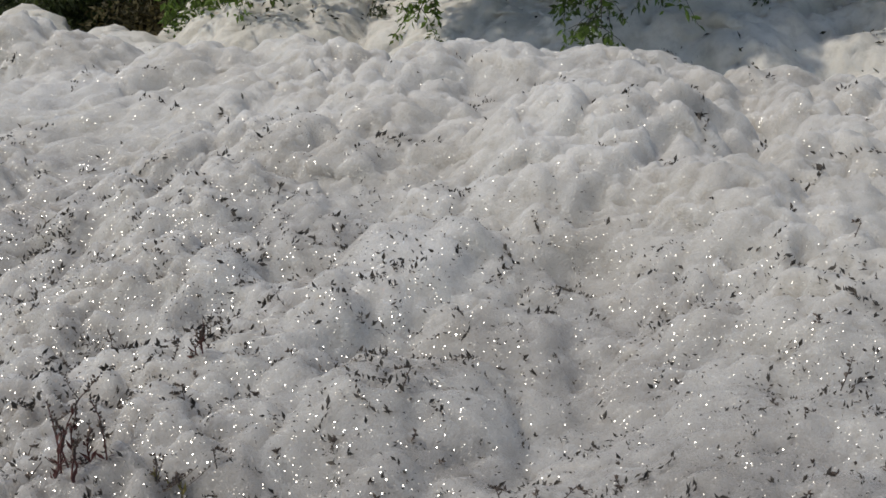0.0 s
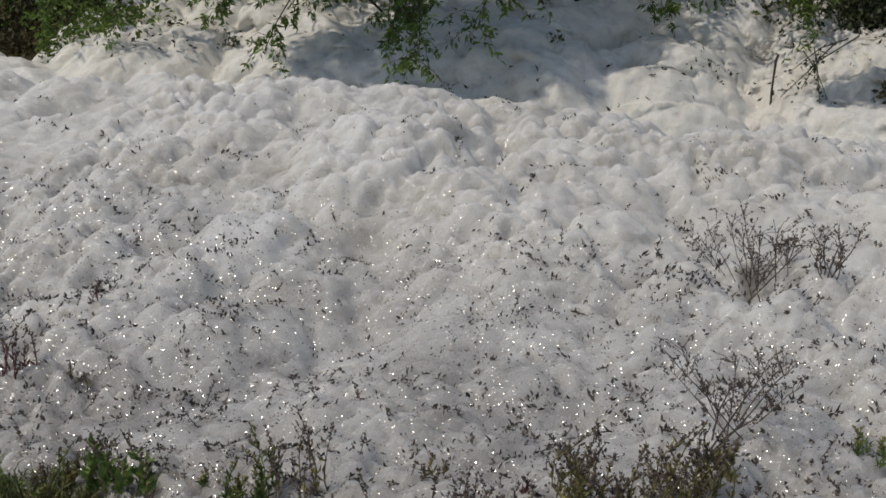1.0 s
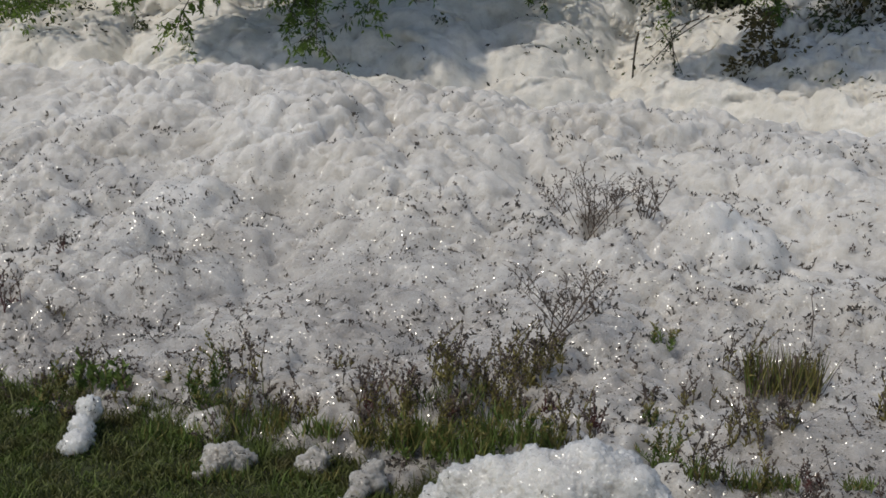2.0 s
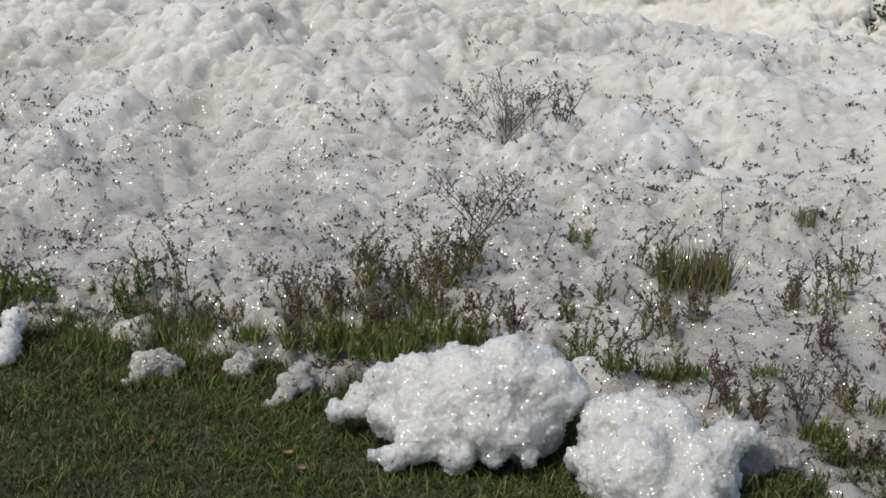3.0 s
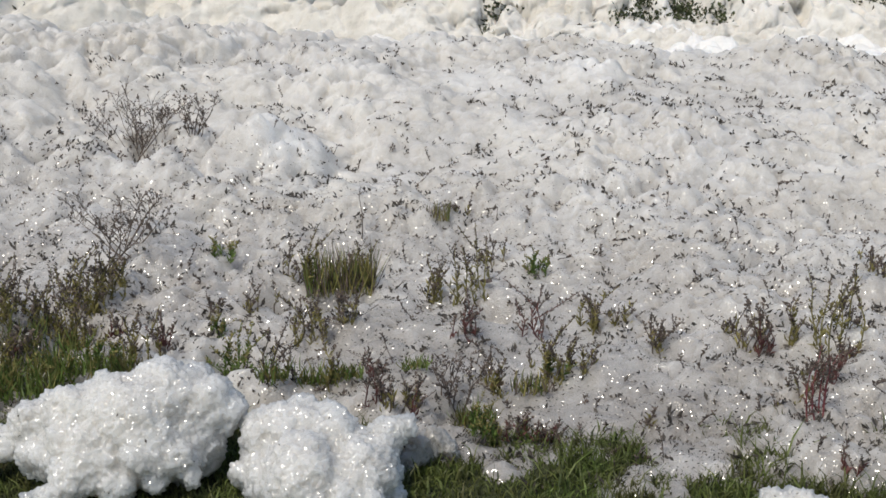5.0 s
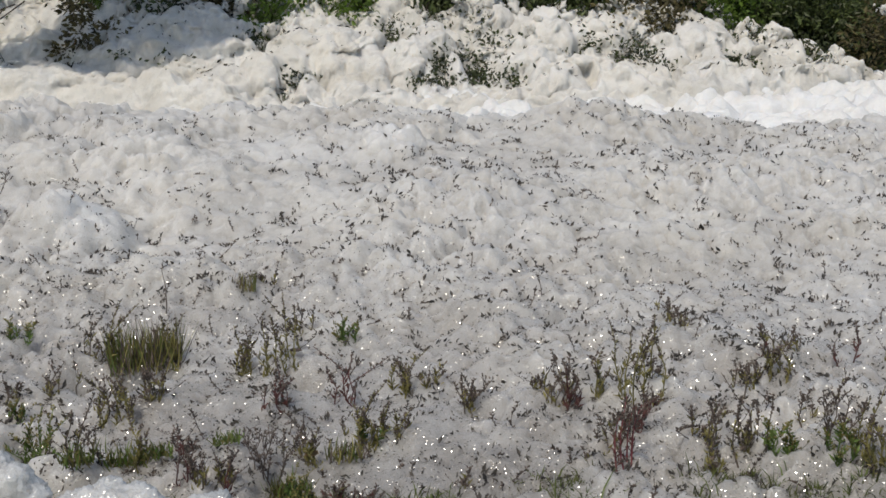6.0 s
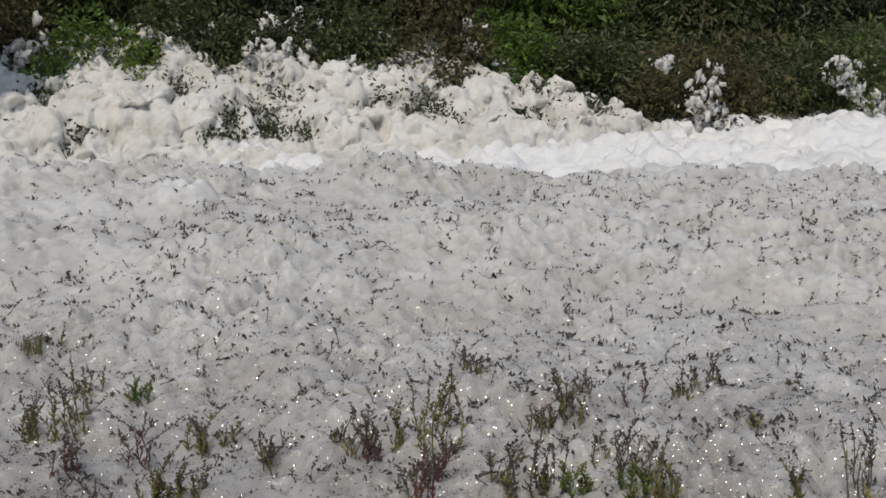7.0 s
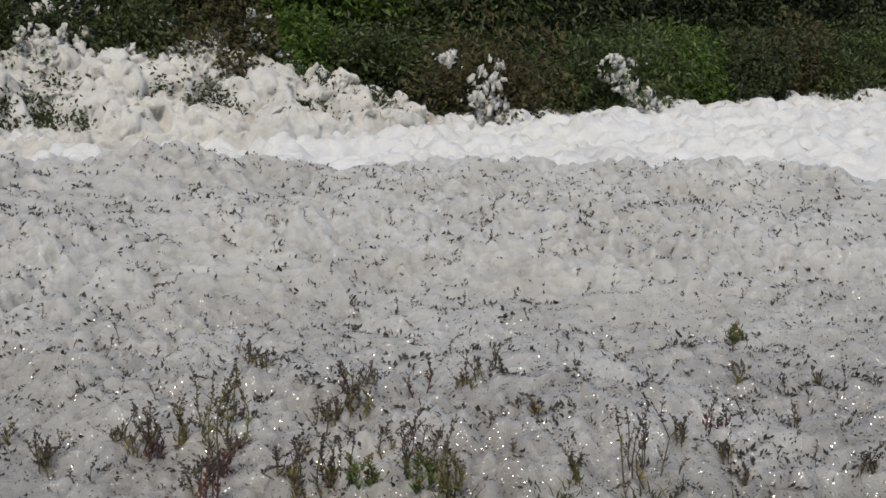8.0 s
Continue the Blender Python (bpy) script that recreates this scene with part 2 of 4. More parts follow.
def edge_fade(x, y):
    """0 in front of the foam's ragged edge, 1 behind it."""
    w = edge_y(x) + 0.1 + 0.4 * (smooth_noise(x, y, 0.42, 11) - 0.5) + 0.34 * (smooth_noise(x, y, 0.14, 12) - 0.5) + 0.12 * (smooth_noise(x, y, 0.05, 13) - 0.5)
    return np.clip((y - w) / 0.16, 0, 1)


def field_bulge(x, y, z):
    """How far the field's lumps lean out towards the lawn."""
    far = np.clip((y - edge_y(x)) / 1.5, 0, 1) * (z > 0)
    left = np.clip((1.5 - x) / 4, 0, 1)
    return far * (billow(x, y, z, ((0.2, 0.04), (0.1, 0.025), (0.05, 0.01)), 99) + left * far * billow(x, y, z, ((0.34, 0.03), (0.16, 0.02)), 102))


def foam_field():
    xs = np.concatenate([np.arange(-9, -4.5, 0.035), np.arange(-4.5, 6, 0.019), np.arange(6, 12, 0.03)])
    steps = np.concatenate([np.linspace(-0.11, 0.5, 155), np.linspace(0.5, 1.3, 190)[1:]])
    x, s = np.meshgrid(xs, steps, indexing="ij")
    y = edge_y(x) + s * (crest_y(x) - edge_y(x))
    fade = edge_fade(x, y)
    top = field_z(x, y)
    z = np.sqrt(fade) * np.maximum(top, 0) - 0.02 * ((fade <= 0) | (top < 0))
    # the thin foam along the lawn is full of soil and plant crumbs
    patch = 0.25 + 1.1 * smooth_noise(x, y, 0.33, 33) * (0.4 + smooth_noise(x, y, 0.09, 34))
    dirt = np.clip(1.05 - (y - edge_y(x)) / 2.6, 0, 1) * patch * 0.78
    fresh = np.zeros_like(x)
    for hx, hy, r, height in MOUNDS:
        d = ((x - hx) ** 2 + ((y - hy) * 0.8) ** 2) / (1.5 * r * r)
        fresh = np.maximum(fresh, np.clip(1.15 - d - 0.5 * smooth_noise(x, y, 0.07, 35), 0, 1) * np.clip(height * 6 - 0.25, 0, 0.6))
    y = y - field_bulge(x, y, z)
    ob = sheet("foam_field", x, y, z, FOAM_FIELD, z > -0.03, dirt=np.clip(dirt, 0, 0.75), fresh=fresh)
    tagged(ob, "grey weathered foam spread over the river bank", "foam", kind="structure")


def channel_foam():
    xs = np.concatenate([np.arange(-16, -8, 0.12), np.arange(-8, 18, 0.045), np.arange(18, 30, 0.12)])
    x, s = np.meshgrid(xs, np.linspace(0, 1, 120), indexing="ij")
    y0, y1 = crest_y(x) + 1.2, bank_y(x) + 0.5
    y = y0 + s * (y1 - y0)
    rise = np.clip((x - 6.0) / 2.5, 0, 1)
    z = -0.15 + 0.15 * rise - 0.3 * np.clip(1 - s / 0.12, 0, 1) + lumpy(x, y, ((0.9, 0.14), (0.42, 0.2), (0.2, 0.18), (0.1, 0.1)), 41) + 0.08 * (smooth_noise(x, y, 0.3, 44) - 0.5)
    y = y - billow(x, y, z, ((0.3, 0.12), (0.12, 0.05)), 98)
    ob = sheet("foam_channel", x, y, z, FOAM_WHITE)
    tagged(ob, "bright white fresh foam floating along the stream", "foam", kind="structure")


def ground():
    """One sheet: lawn, stream bed, far bank, and hills to the horizon."""
    xs = np.concatenate([-np.geomspace(1500, 18, 14), np.arange(-16, 30, 0.5), np.geomspace(32, 1500, 14)])
    ys = np.concatenate([-np.geomspace(1500, 12, 12), np.arange(-10, 30, 0.25), np.geomspace(31, 1500, 14)])
    x, y = np.meshgrid(xs, ys, indexing="ij")
    d = y - bank_y(x)
    z = np.where(y < crest_y(x), 0.0, np.where(d < -0.3, -0.4, bank_base(x, np.minimum(y, 40)) - 0.1))
    ob = sheet("ground", x, y, z, SOIL)
    tagged(ob, "dark damp soil of the lawn and the river bank", "ground", kind="structure")


def bank_hole(x, y):
    """Where twigs keep dark gaps open in the heaped foam."""
    return (0.6 * smooth_noise(x, y, 0.42, 65) + 0.4 * smooth_noise(x, y, 0.17, 66) + 0.06) * np.clip((x + 0.2) / 1.0, 0, 1)


def bank_top(x, y):
    """Top of the foam on the far bank, and where there is any."""
    d = y - bank_y(x)
    left = np.clip((0.5 - x) / 3, 0, 1)
    reach = 2.3 + 0.9 * left + 1.4 * (smooth_noise(x, y, 0.9, 61) - 0.5) + 1.0 * (smooth_noise(x, y, 0.34, 62) - 0.5)
    reach = reach * np.clip((7.9 - x) / 2.8, 0, 1) * (0.3 + 0.7 * np.clip((x + 9.7) / 1.4, 0, 1))
    body = np.clip((reach - d) / 0.5, 0, 1) * np.clip((d + 0.55 + 0.35 * np.clip((7 - x) / 1.5, 0, 1)) / 0.5, 0, 1)
    big = lumpy(x, y, ((1.1, 0.2), (0.5, 0.07)), 51) * (1 + 2.0 * left)
    small = lumpy(x, y, ((0.42, 0.2), (0.2, 0.14), (0.1, 0.075), (0.055, 0.035)), 58) * (1 - 0.55 * left)
    pit = 0.5 * np.exp(-(((x + 3.05) / 0.16) ** 2 + ((y - 13.6) / 0.25) ** 2) ** 2)
    pit = pit + 0.16 * np.clip((bank_hole(x, y) - 0.6) / 0.14, 0, 1)
    return bank_base(x, y) - 0.1 - pit + np.sqrt(body) * (0.02 + big + small), body


def bank_foam():
    """Foam heaped against the far bank, with a ragged upper rim."""
    xs = np.concatenate([np.arange(-14, -8, 0.05), np.arange(-8, 8.5, 0.026)])
    x, d = np.meshgrid(xs, np.linspace(-0.9, 4.0, 190), indexing="ij")
    y = bank_y(x) + d
    z, body = bank_top(x, y)
    left = np.clip((0.5 - x) / 3, 0, 1)
    y = y - body * (billow(x, y, z, ((0.34, 0.2),), 97) + (1 - 0.45 * left) * billow(x, y, z, ((0.15, 0.1), (0.07, 0.04)), 104))
    ob = sheet("foam_bank", x, y, z, FOAM_BANK, body > 0)
    tagged(ob, "cream foam heaped against the far bank under bushes", "foam", kind="structure")


ground()
foam_field()
channel_foam()
bank_foam()


# ---- pieces for plants and loose foam ----
def mesh_object(name, verts, faces, mat, parent=None, smooth=False, label=""):
    mesh = bpy.data.meshes.new(name)
    mesh.from_pydata([tuple(v) for v in verts], [], faces)
    if smooth:
        mesh.polygons.foreach_set("use_smooth", [True] * len(mesh.polygons))
    mesh.materials.append(mat)
    ob = new(name, mesh)
    ob.parent = parent
    return tagged(ob, label)


def tube(points, r0, r1, sides=4):
    """A tapered tube along points."""
    verts, faces = [], []
    n = len(points)
    for k, p in enumerate(points):
        along = (points[min(k + 1, n - 1)] - points[max(k - 1, 0)]).normalized()
        side = along.cross(Vector((0.31, 0.87, 0.38))).normalized()
        up = along.cross(side)
        r = r0 + (r1 - r0) * k / (n - 1)
        for s in range(sides):
            a = 2 * math.pi * s / sides
            verts.append(p + r * (math.cos(a) * side + math.sin(a) * up))
        if k:
            b = (k - 1) * sides
            for s in range(sides):
                q = (s + 1) % sides
                faces.append((b + s, b + q, b + sides + q, b + sides + s))
    faces.append(tuple(range((n - 1) * sides, n * sides)))
    return verts, faces


def join(pieces):
    verts, faces = [], []
    for v, f in pieces:
        b = len(verts)
        verts.extend(v)
        faces.extend(tuple(i + b for i in q) for q in f)
    return verts, faces


def leaf(p, along, length, width, rng):
    """A folded, slightly curling leaf of six corners."""
    along = along.normalized()
    side = along.cross(Vector((rng.uniform(-1, 1), rng.uniform(-1, 1), rng.uniform(-1, 1)))).normalized()
    up = side.cross(along)
    m = p + along * length * 0.5 + up * length * 0.08
    tip = p + along * length - up * length * 0.12
    v = [p, m + side * width * 0.5 + up * width * 0.15, m, m - side * width * 0.5 + up * width * 0.15, tip]
    return v, [(0, 2, 1), (0, 3, 2), (1, 2, 4), (2, 3, 4)]


def bud(p, along, length, width):
    """A small pointed seed capsule."""
    along = along.normalized()
    side = along.cross(Vector((0.4, 0.5, 0.77))).normalized()
    up = along.cross(side)
    m = p + along * length * 0.45
    v = [p]
    for a in range(3):
        v.append(m + width * 0.5 * (math.cos(a * 2.094) * side + math.sin(a * 2.094) * up))
    v.append(p + along * length)
    return v, [(0, 2, 1), (0, 3, 2), (0, 1, 3), (1, 2, 4), (2, 3, 4), (3, 1, 4)]


def scatter(name, places, along, length, width, mat, parent=None, label=""):
    """Many small folded leaves in one mesh, from arrays."""
    n = len(places)
    rng = np.random.default_rng(n)
    along = along / np.linalg.norm(along, axis=1, keepdims=True)
    side = np.cross(along, rng.normal(size=(n, 3)))
    side /= np.linalg.norm(side, axis=1, keepdims=True) + 1e-9
    up = np.cross(side, along)
    l, w = length[:, None], width[:, None]
    mid = places + along * l * 0.45
    v = np.stack([places, mid + side * w * 0.5 + up * w * 0.2, places + along * l - up * l * 0.1, mid - side * w * 0.5 + up * w * 0.2], 1)
    base = np.arange(n)[:, None] * 4
    faces = np.concatenate([base + np.array([0, 1, 2]), base + np.array([0, 2, 3])], 0)
    mesh = bpy.data.meshes.new(name)
    mesh.from_pydata(v.reshape(-1, 3).tolist(), [], faces.tolist())
    mesh.materials.append(mat)
    ob = new(name, mesh)
    ob.parent = parent
    return tagged(ob, label)


def bare(x, y):
    """Where the lawn shows between the foam."""
    return (edge_fade(x, y) <= 0.1) | (field_z(x, y) < 0.02)


def surface_z(x, y):
    """Height of the lawn or of the foam on it."""
    x, y = np.asarray(x, float), np.asarray(y, float)
    f = edge_fade(x, y)
    return np.where(f > 0, np.sqrt(f) * np.maximum(field_z(x, y), 0), 0.0)


# ---- foam lumps ----
def sphere_dirs(level):
    bm = bmesh.new()
    bmesh.ops.create_icosphere(bm, subdivisions=level, radius=1)
    v = np.array([q.co for q in bm.verts])
    f = [tuple(q.index for q in p.verts) for p in bm.faces]
    bm.free()
    return v, f


DIRS = {level: sphere_dirs(level) for level in (2, 3)}


def cloud(name, size, depth):
    tex = bpy.data.textures.new(name, "CLOUDS")
    tex.noise_scale, tex.noise_depth = size, depth
    return tex


LOBES, CRUMBLE = cloud("foam_lobes", 0.06, 2), cloud("foam_crumble", 0.013, 3)


def foam_lump(balls, label, mat, seed, cell=0.0065):
    """Balls of froth fused into one ragged body with overhangs and drips."""
    rng = np.random.default_rng(seed)
    big = [q for q in balls if q[3] > 0.024]
    extra = []
    for cx, cy, cz, r in big:  # smaller froth over every ball
        for k in range(10):
            d = rng.normal(size=3)
            d /= np.linalg.norm(d)
            extra.append((*(np.array((cx, cy, cz)) + d * r * 0.8), r * rng.uniform(0.22, 0.5)))
    dirs, faces = DIRS[3]
    heart = np.array(balls)[:, :2].mean(0)
    pieces = [(dirs * r + np.array((cx - heart[0], cy - heart[1], cz)), faces) for cx, cy, cz, r in [(*q[:3], q[3] * 1.08) for q in balls] + extra]
    v, f = join(pieces)
    ob = mesh_object("foam_lump", v, f, mat, smooth=True)
    ob.location = (heart[0], heart[1], 0)
    fuse = ob.modifiers.new("fuse", "REMESH")
    fuse.mode, fuse.voxel_size, fuse.use_smooth_shade = "VOXEL", cell, True
    melt = ob.modifiers.new("melt", "SMOOTH")
    melt.factor, melt.iterations = 0.5, 18
    for tex, strength in ((LOBES, 0.05), (CRUMBLE, 0.03)):
        rough = ob.modifiers.new("rough", "DISPLACE")
        rough.texture, rough.texture_coords, rough.strength, rough.mid_level = tex, "GLOBAL", strength, 0.5
    tagged(ob, label, "foam lump", "foam lumps on the lawn")
    many = (3 if len(balls) > 6 else 14) * len(balls)
    c = np.array([q for q in big])[rng.integers(0, len(big), many)]
    d = rng.normal(size=(many, 3)) * np.array((1, 0.6, 0.6)) + np.array((0, -0.7, 0.35))
    d /= np.linalg.norm(d, axis=1, keepdims=True)
    pick = c[:, :3] + d * c[:, 3:] * 1.04 - np.array((heart[0], heart[1], 0))
    pick = pick[pick[:, 2] > 0.03]
    size = rng.uniform(0.008, 0.018, len(pick))
    tagged(scatter("litter", pick, rng.normal(size=pick.shape), size, size * 0.4, DEBRIS, ob), kind="stuff")


def shard(seed):
    """An uneven scrap of foam, all bays and points."""
    dirs, faces = DIRS[2]
    shift = Vector((seed * 3.1, seed * 1.3, seed * 0.7))
    r = np.array([0.25 + 1.5 * abs(noise.noise(Vector(d) * 1.7 + shift)) + 0.5 * noise.turbulence(Vector(d) * 3 + shift, 2, True) for d in dirs])
    return dirs * r[:, None], faces


CLOTS = [shard(k) for k in range(8)]


def foam_drape(x, y, z, w, h, seed):
    """Foam caught in the twigs of a bush: torn strings of clots with gaps between."""
    rng = random.Random(seed)
    pieces = []
    for k in range(9):
        u, v = rng.gauss(0, 0.3), rng.uniform(-0.6, 0.5)
        slant = rng.uniform(-0.8, 0.8)
        for j in range(rng.randint(3, 9)):
            u, v = u + rng.gauss(0.05 * slant, 0.04), v + rng.gauss(-0.06, 0.05)
            size = rng.choice((0.012, 0.02, 0.03, 0.045, 0.065)) * (0.45 + min(w, h))
            shape, faces = CLOTS[rng.randrange(8)]
            m = Matrix.Translation((u * w, rng.gauss(0, 0.09), v * h)) @ Euler((rng.uniform(0, 6), rng.uniform(0, 6), rng.uniform(0, 6))).to_matrix().to_4x4() @ Matrix.Diagonal((1.7, 0.9, 0.8, 1))
            pieces.append(([m @ (Vector(q) * size) for q in shape], faces))
    v, f = join(pieces)
    ob = mesh_object("foam_clot", v, f, FOAM_BANK, smooth=True)
    ob.location = (x, y, z)
    tagged(ob, "ragged clot of foam caught in bank bushes", "foam lump", "foam clots in the bushes", "stuff")


def froth():
    """Loose clots on the heaped foam and in the lowest twigs above it."""
    rng = random.Random(66)
    pieces = []
    for k in range(64):
        x = rng.uniform(-8, 7.2)
        y = float(bank_y(x)) + rng.uniform(0.6, 2.5) * min(1, (7.9 - x) / 2.8) + (0.5 if x < 0 else 0)
        z = float(bank_base(x, y)) + rng.uniform(0.2, 0.5)
        w, h = rng.uniform(0.15, 0.4), rng.uniform(0.1, 0.25)
        for j in range(28):
            size = rng.choice((0.02, 0.03, 0.04, 0.055, 0.08))
            shape, faces = CLOTS[rng.randrange(8)]
            m = Matrix.Translation((x + rng.gauss(0, 0.5) * w, y + rng.gauss(0, 0.1), z + rng.gauss(0, 0.5) * h))
            m = m @ Euler((rng.uniform(0, 6), rng.uniform(0, 6), rng.uniform(0, 6))).to_matrix().to_4x4() @ Matrix.Diagonal((1.5, 1, 0.7, 1))
            pieces.append(([m @ (Vector(q) * size) for q in shape], faces))
    v, f = join(pieces)
    tagged(mesh_object("froth", v, f, FOAM_BANK, smooth=True), "loose pale clots of foam strewn over bank bushes", "foam", kind="stuff")


def bank_sprigs():
    """Patches of leaves that the foam has not quite buried."""
    rng = np.random.default_rng(23)
    x = np.where(rng.random(5000) < 0.7, rng.uniform(0, 7.6, 5000), rng.uniform(-8, 0, 5000))
    y = bank_y(x) + rng.uniform(0.1, 2.5, 5000) * np.clip((8.2 - x) / 2.8, 0, 1)
    ok = np.where(x > 0.3, bank_hole(x, y) > 0.67, rng.random(5000) < 0.02)
    x, y = x[ok][:330], y[ok][:330]
    n = len(x)
    z, body = bank_top(x, y)
    each = rng.integers(14, 60, n)
    spread = rng.uniform(0.05, 0.16, n)
    i = np.repeat(np.arange(n), each)
    p = np.stack([x, y, z], 1)[i] + rng.normal(size=(len(i), 3)) * spread[i][:, None] * np.array((1, 0.7, 0.55)) + np.array((0, -0.18, 0.02))
    length = rng.uniform(0.03, 0.07, len(i))
    ob = scatter("bank_sprigs", p, rng.normal(size=p.shape), length, length * 0.5, LEAF_DARK)
    tagged(ob, "dark green leaves half buried in the bank's foam", "undergrowth", kind="stuff")


# ---- shrubs and trees of the far bank ----
def shrub(x, y, w, h, mat, seed, leaves=6000, size=0.065, lift=0.0, name="shrub", label="", base=None, lean=(0, 0)):
    rng = np.random.default_rng(seed)
    z = float(bank_base(x, y)) - 0.45 if base is None else base
    root = new(name)
    root.location = (x, y, z)
    tagged(root, label or "dense green leafy shrub on the far bank", "tree" if name == "tree" else "shrub", "bushes of the far bank")
    n = 26
    c = rng.normal(size=(n, 3))
    c /= np.linalg.norm(c, axis=1, keepdims=True)
    c *= rng.uniform(0.35, 1.0, (n, 1))
    c = c * np.array((w / 2, w / 2.2, (h - lift) / 2)) * 0.85 + np.array((0, 0, lift + (h - lift) * 0.5))
    c[: n // 2, 2] = lift + 0.35 + rng.uniform(0, 0.35, n // 2) * h
    r = rng.uniform(0.14, 0.3, n) * w * 0.8
    c[:, 0] += lean[0]
    c[:, 1] += lean[1]
    pick = rng.integers(0, n, leaves)
    d = rng.normal(size=(leaves, 3))
    d /= np.linalg.norm(d, axis=1, keepdims=True)
    p = c[pick] + d * (r[pick] * rng.uniform(0.55, 1.1, leaves) ** 0.7)[:, None]
    keep = p[:, 2] > 0.3
    p, d = p[keep], d[keep]
    along = d + rng.normal(size=p.shape) * 0.7 + np.array((0, 0, -0.35))
    length = size * rng.uniform(0.6, 1.3, len(p))
    tagged(scatter("crown", p, along, length, length * 0.5, mat, root), kind="stuff")
    r2 = random.Random(seed)
    for k in range(5):
        q = Vector(c[k])
        foot = Vector((r2.uniform(-0.1, 0.1), r2.uniform(-0.1, 0.1), -0.1))
        bend = foot.lerp(q, 0.5) + Vector((r2.uniform(-0.1, 0.1), r2.uniform(-0.1, 0.1) - 0.2 * lean[1], 0.1 - 0.2 * lean[1])) * w * 0.5
        v, f = tube([foot, foot.lerp(bend, 0.6), bend, q], 0.012 + 0.012 * h, 0.006, 5)
        mesh_object("trunk" if k == 0 and name == "tree" else "limb", v, f, BARK, root, True)
    return root


def spray(x, y, z, reach, droop, mat, seed):
    """A leafy willow branch that hangs out over the foam from the bank."""
    rng = random.Random(seed)
    root = new("willow_branch")
    root.location = (x, y, z)
    tagged(root, "bright green willow branch hanging over the foam", "branch", "willow branches over the foam")
    side = rng.uniform(-0.5, 0.5)
    main = [Vector((side * u * reach, -u * reach, 0.15 * math.sin(u * 3) - droop * u * u)) for u in (-0.5, 0.0, 0.3, 0.6, 0.85, 1.0)]
    v, f = tube(main, 0.014, 0.003, 5)
    mesh_object("limb", v, f, BARK, root, True)
    twigs, places, ways = [], [], []
    for k in range(26):
        u = rng.uniform(0.0, 1.0)
        i = min(int(u * 4) + 1, 4)
        p = main[i].lerp(main[i + 1], rng.random())
        q = p + Vector((rng.uniform(-0.32, 0.32), rng.uniform(-0.3, 0.15), rng.uniform(-0.42, 0.12)))
        bend = p.lerp(q, 0.5) + Vector((0, 0, 0.05))
        twigs.append(tube([p, bend, q], 0.004, 0.0015, 3))
        for j in range(20):
            s = rng.uniform(0.15, 1.0)
            places.append(p.lerp(q, s) + Vector((rng.gauss(0, 0.015), rng.gauss(0, 0.015), rng.gauss(0, 0.015))))
            ways.append(Vector((rng.gauss(0, 0.5), rng.gauss(0, 0.5), rng.uniform(-1.1, 0.1))))
    v, f = join(twigs)
    tagged(mesh_object("twig_spray", v, f, BARK, root), kind="stuff")
    n = len(places)
    length = np.array([rng.uniform(0.05, 0.095) for _ in range(n)])
    tagged(scatter("foliage", np.array(places), np.array(ways), length, length * 0.36, mat, root), kind="stuff")


# ---- herbs in the foam ----
KINDS = {
    "olive": (HERB_OLIVE, HERB_OLIVE, HERB_BROWN, "olive-green herb with brown seed heads in the foam"),
    "green": (HERB_GREEN, HERB_GREEN, HERB_OLIVE, "fresh green leafy herb rising out of the foam"),
    "brown": (DRY, HERB_OLIVE, HERB_BROWN, "withered brown herb with dark seed heads in foam"),
    "red": (HERB_RED, HERB_RED, HERB_BROWN, "reddish-brown herb with knotted seed heads in foam"),
    "pink": (PINK, HERB_RED, HERB_BROWN, "pink-stemmed herb with brown tips standing in foam"),
    "dock": (HERB_OLIVE, HERB_GREEN, HERB_BROWN, "broad-leaved dark green dock at the lawn's edge"),
}
COUNT = [0]


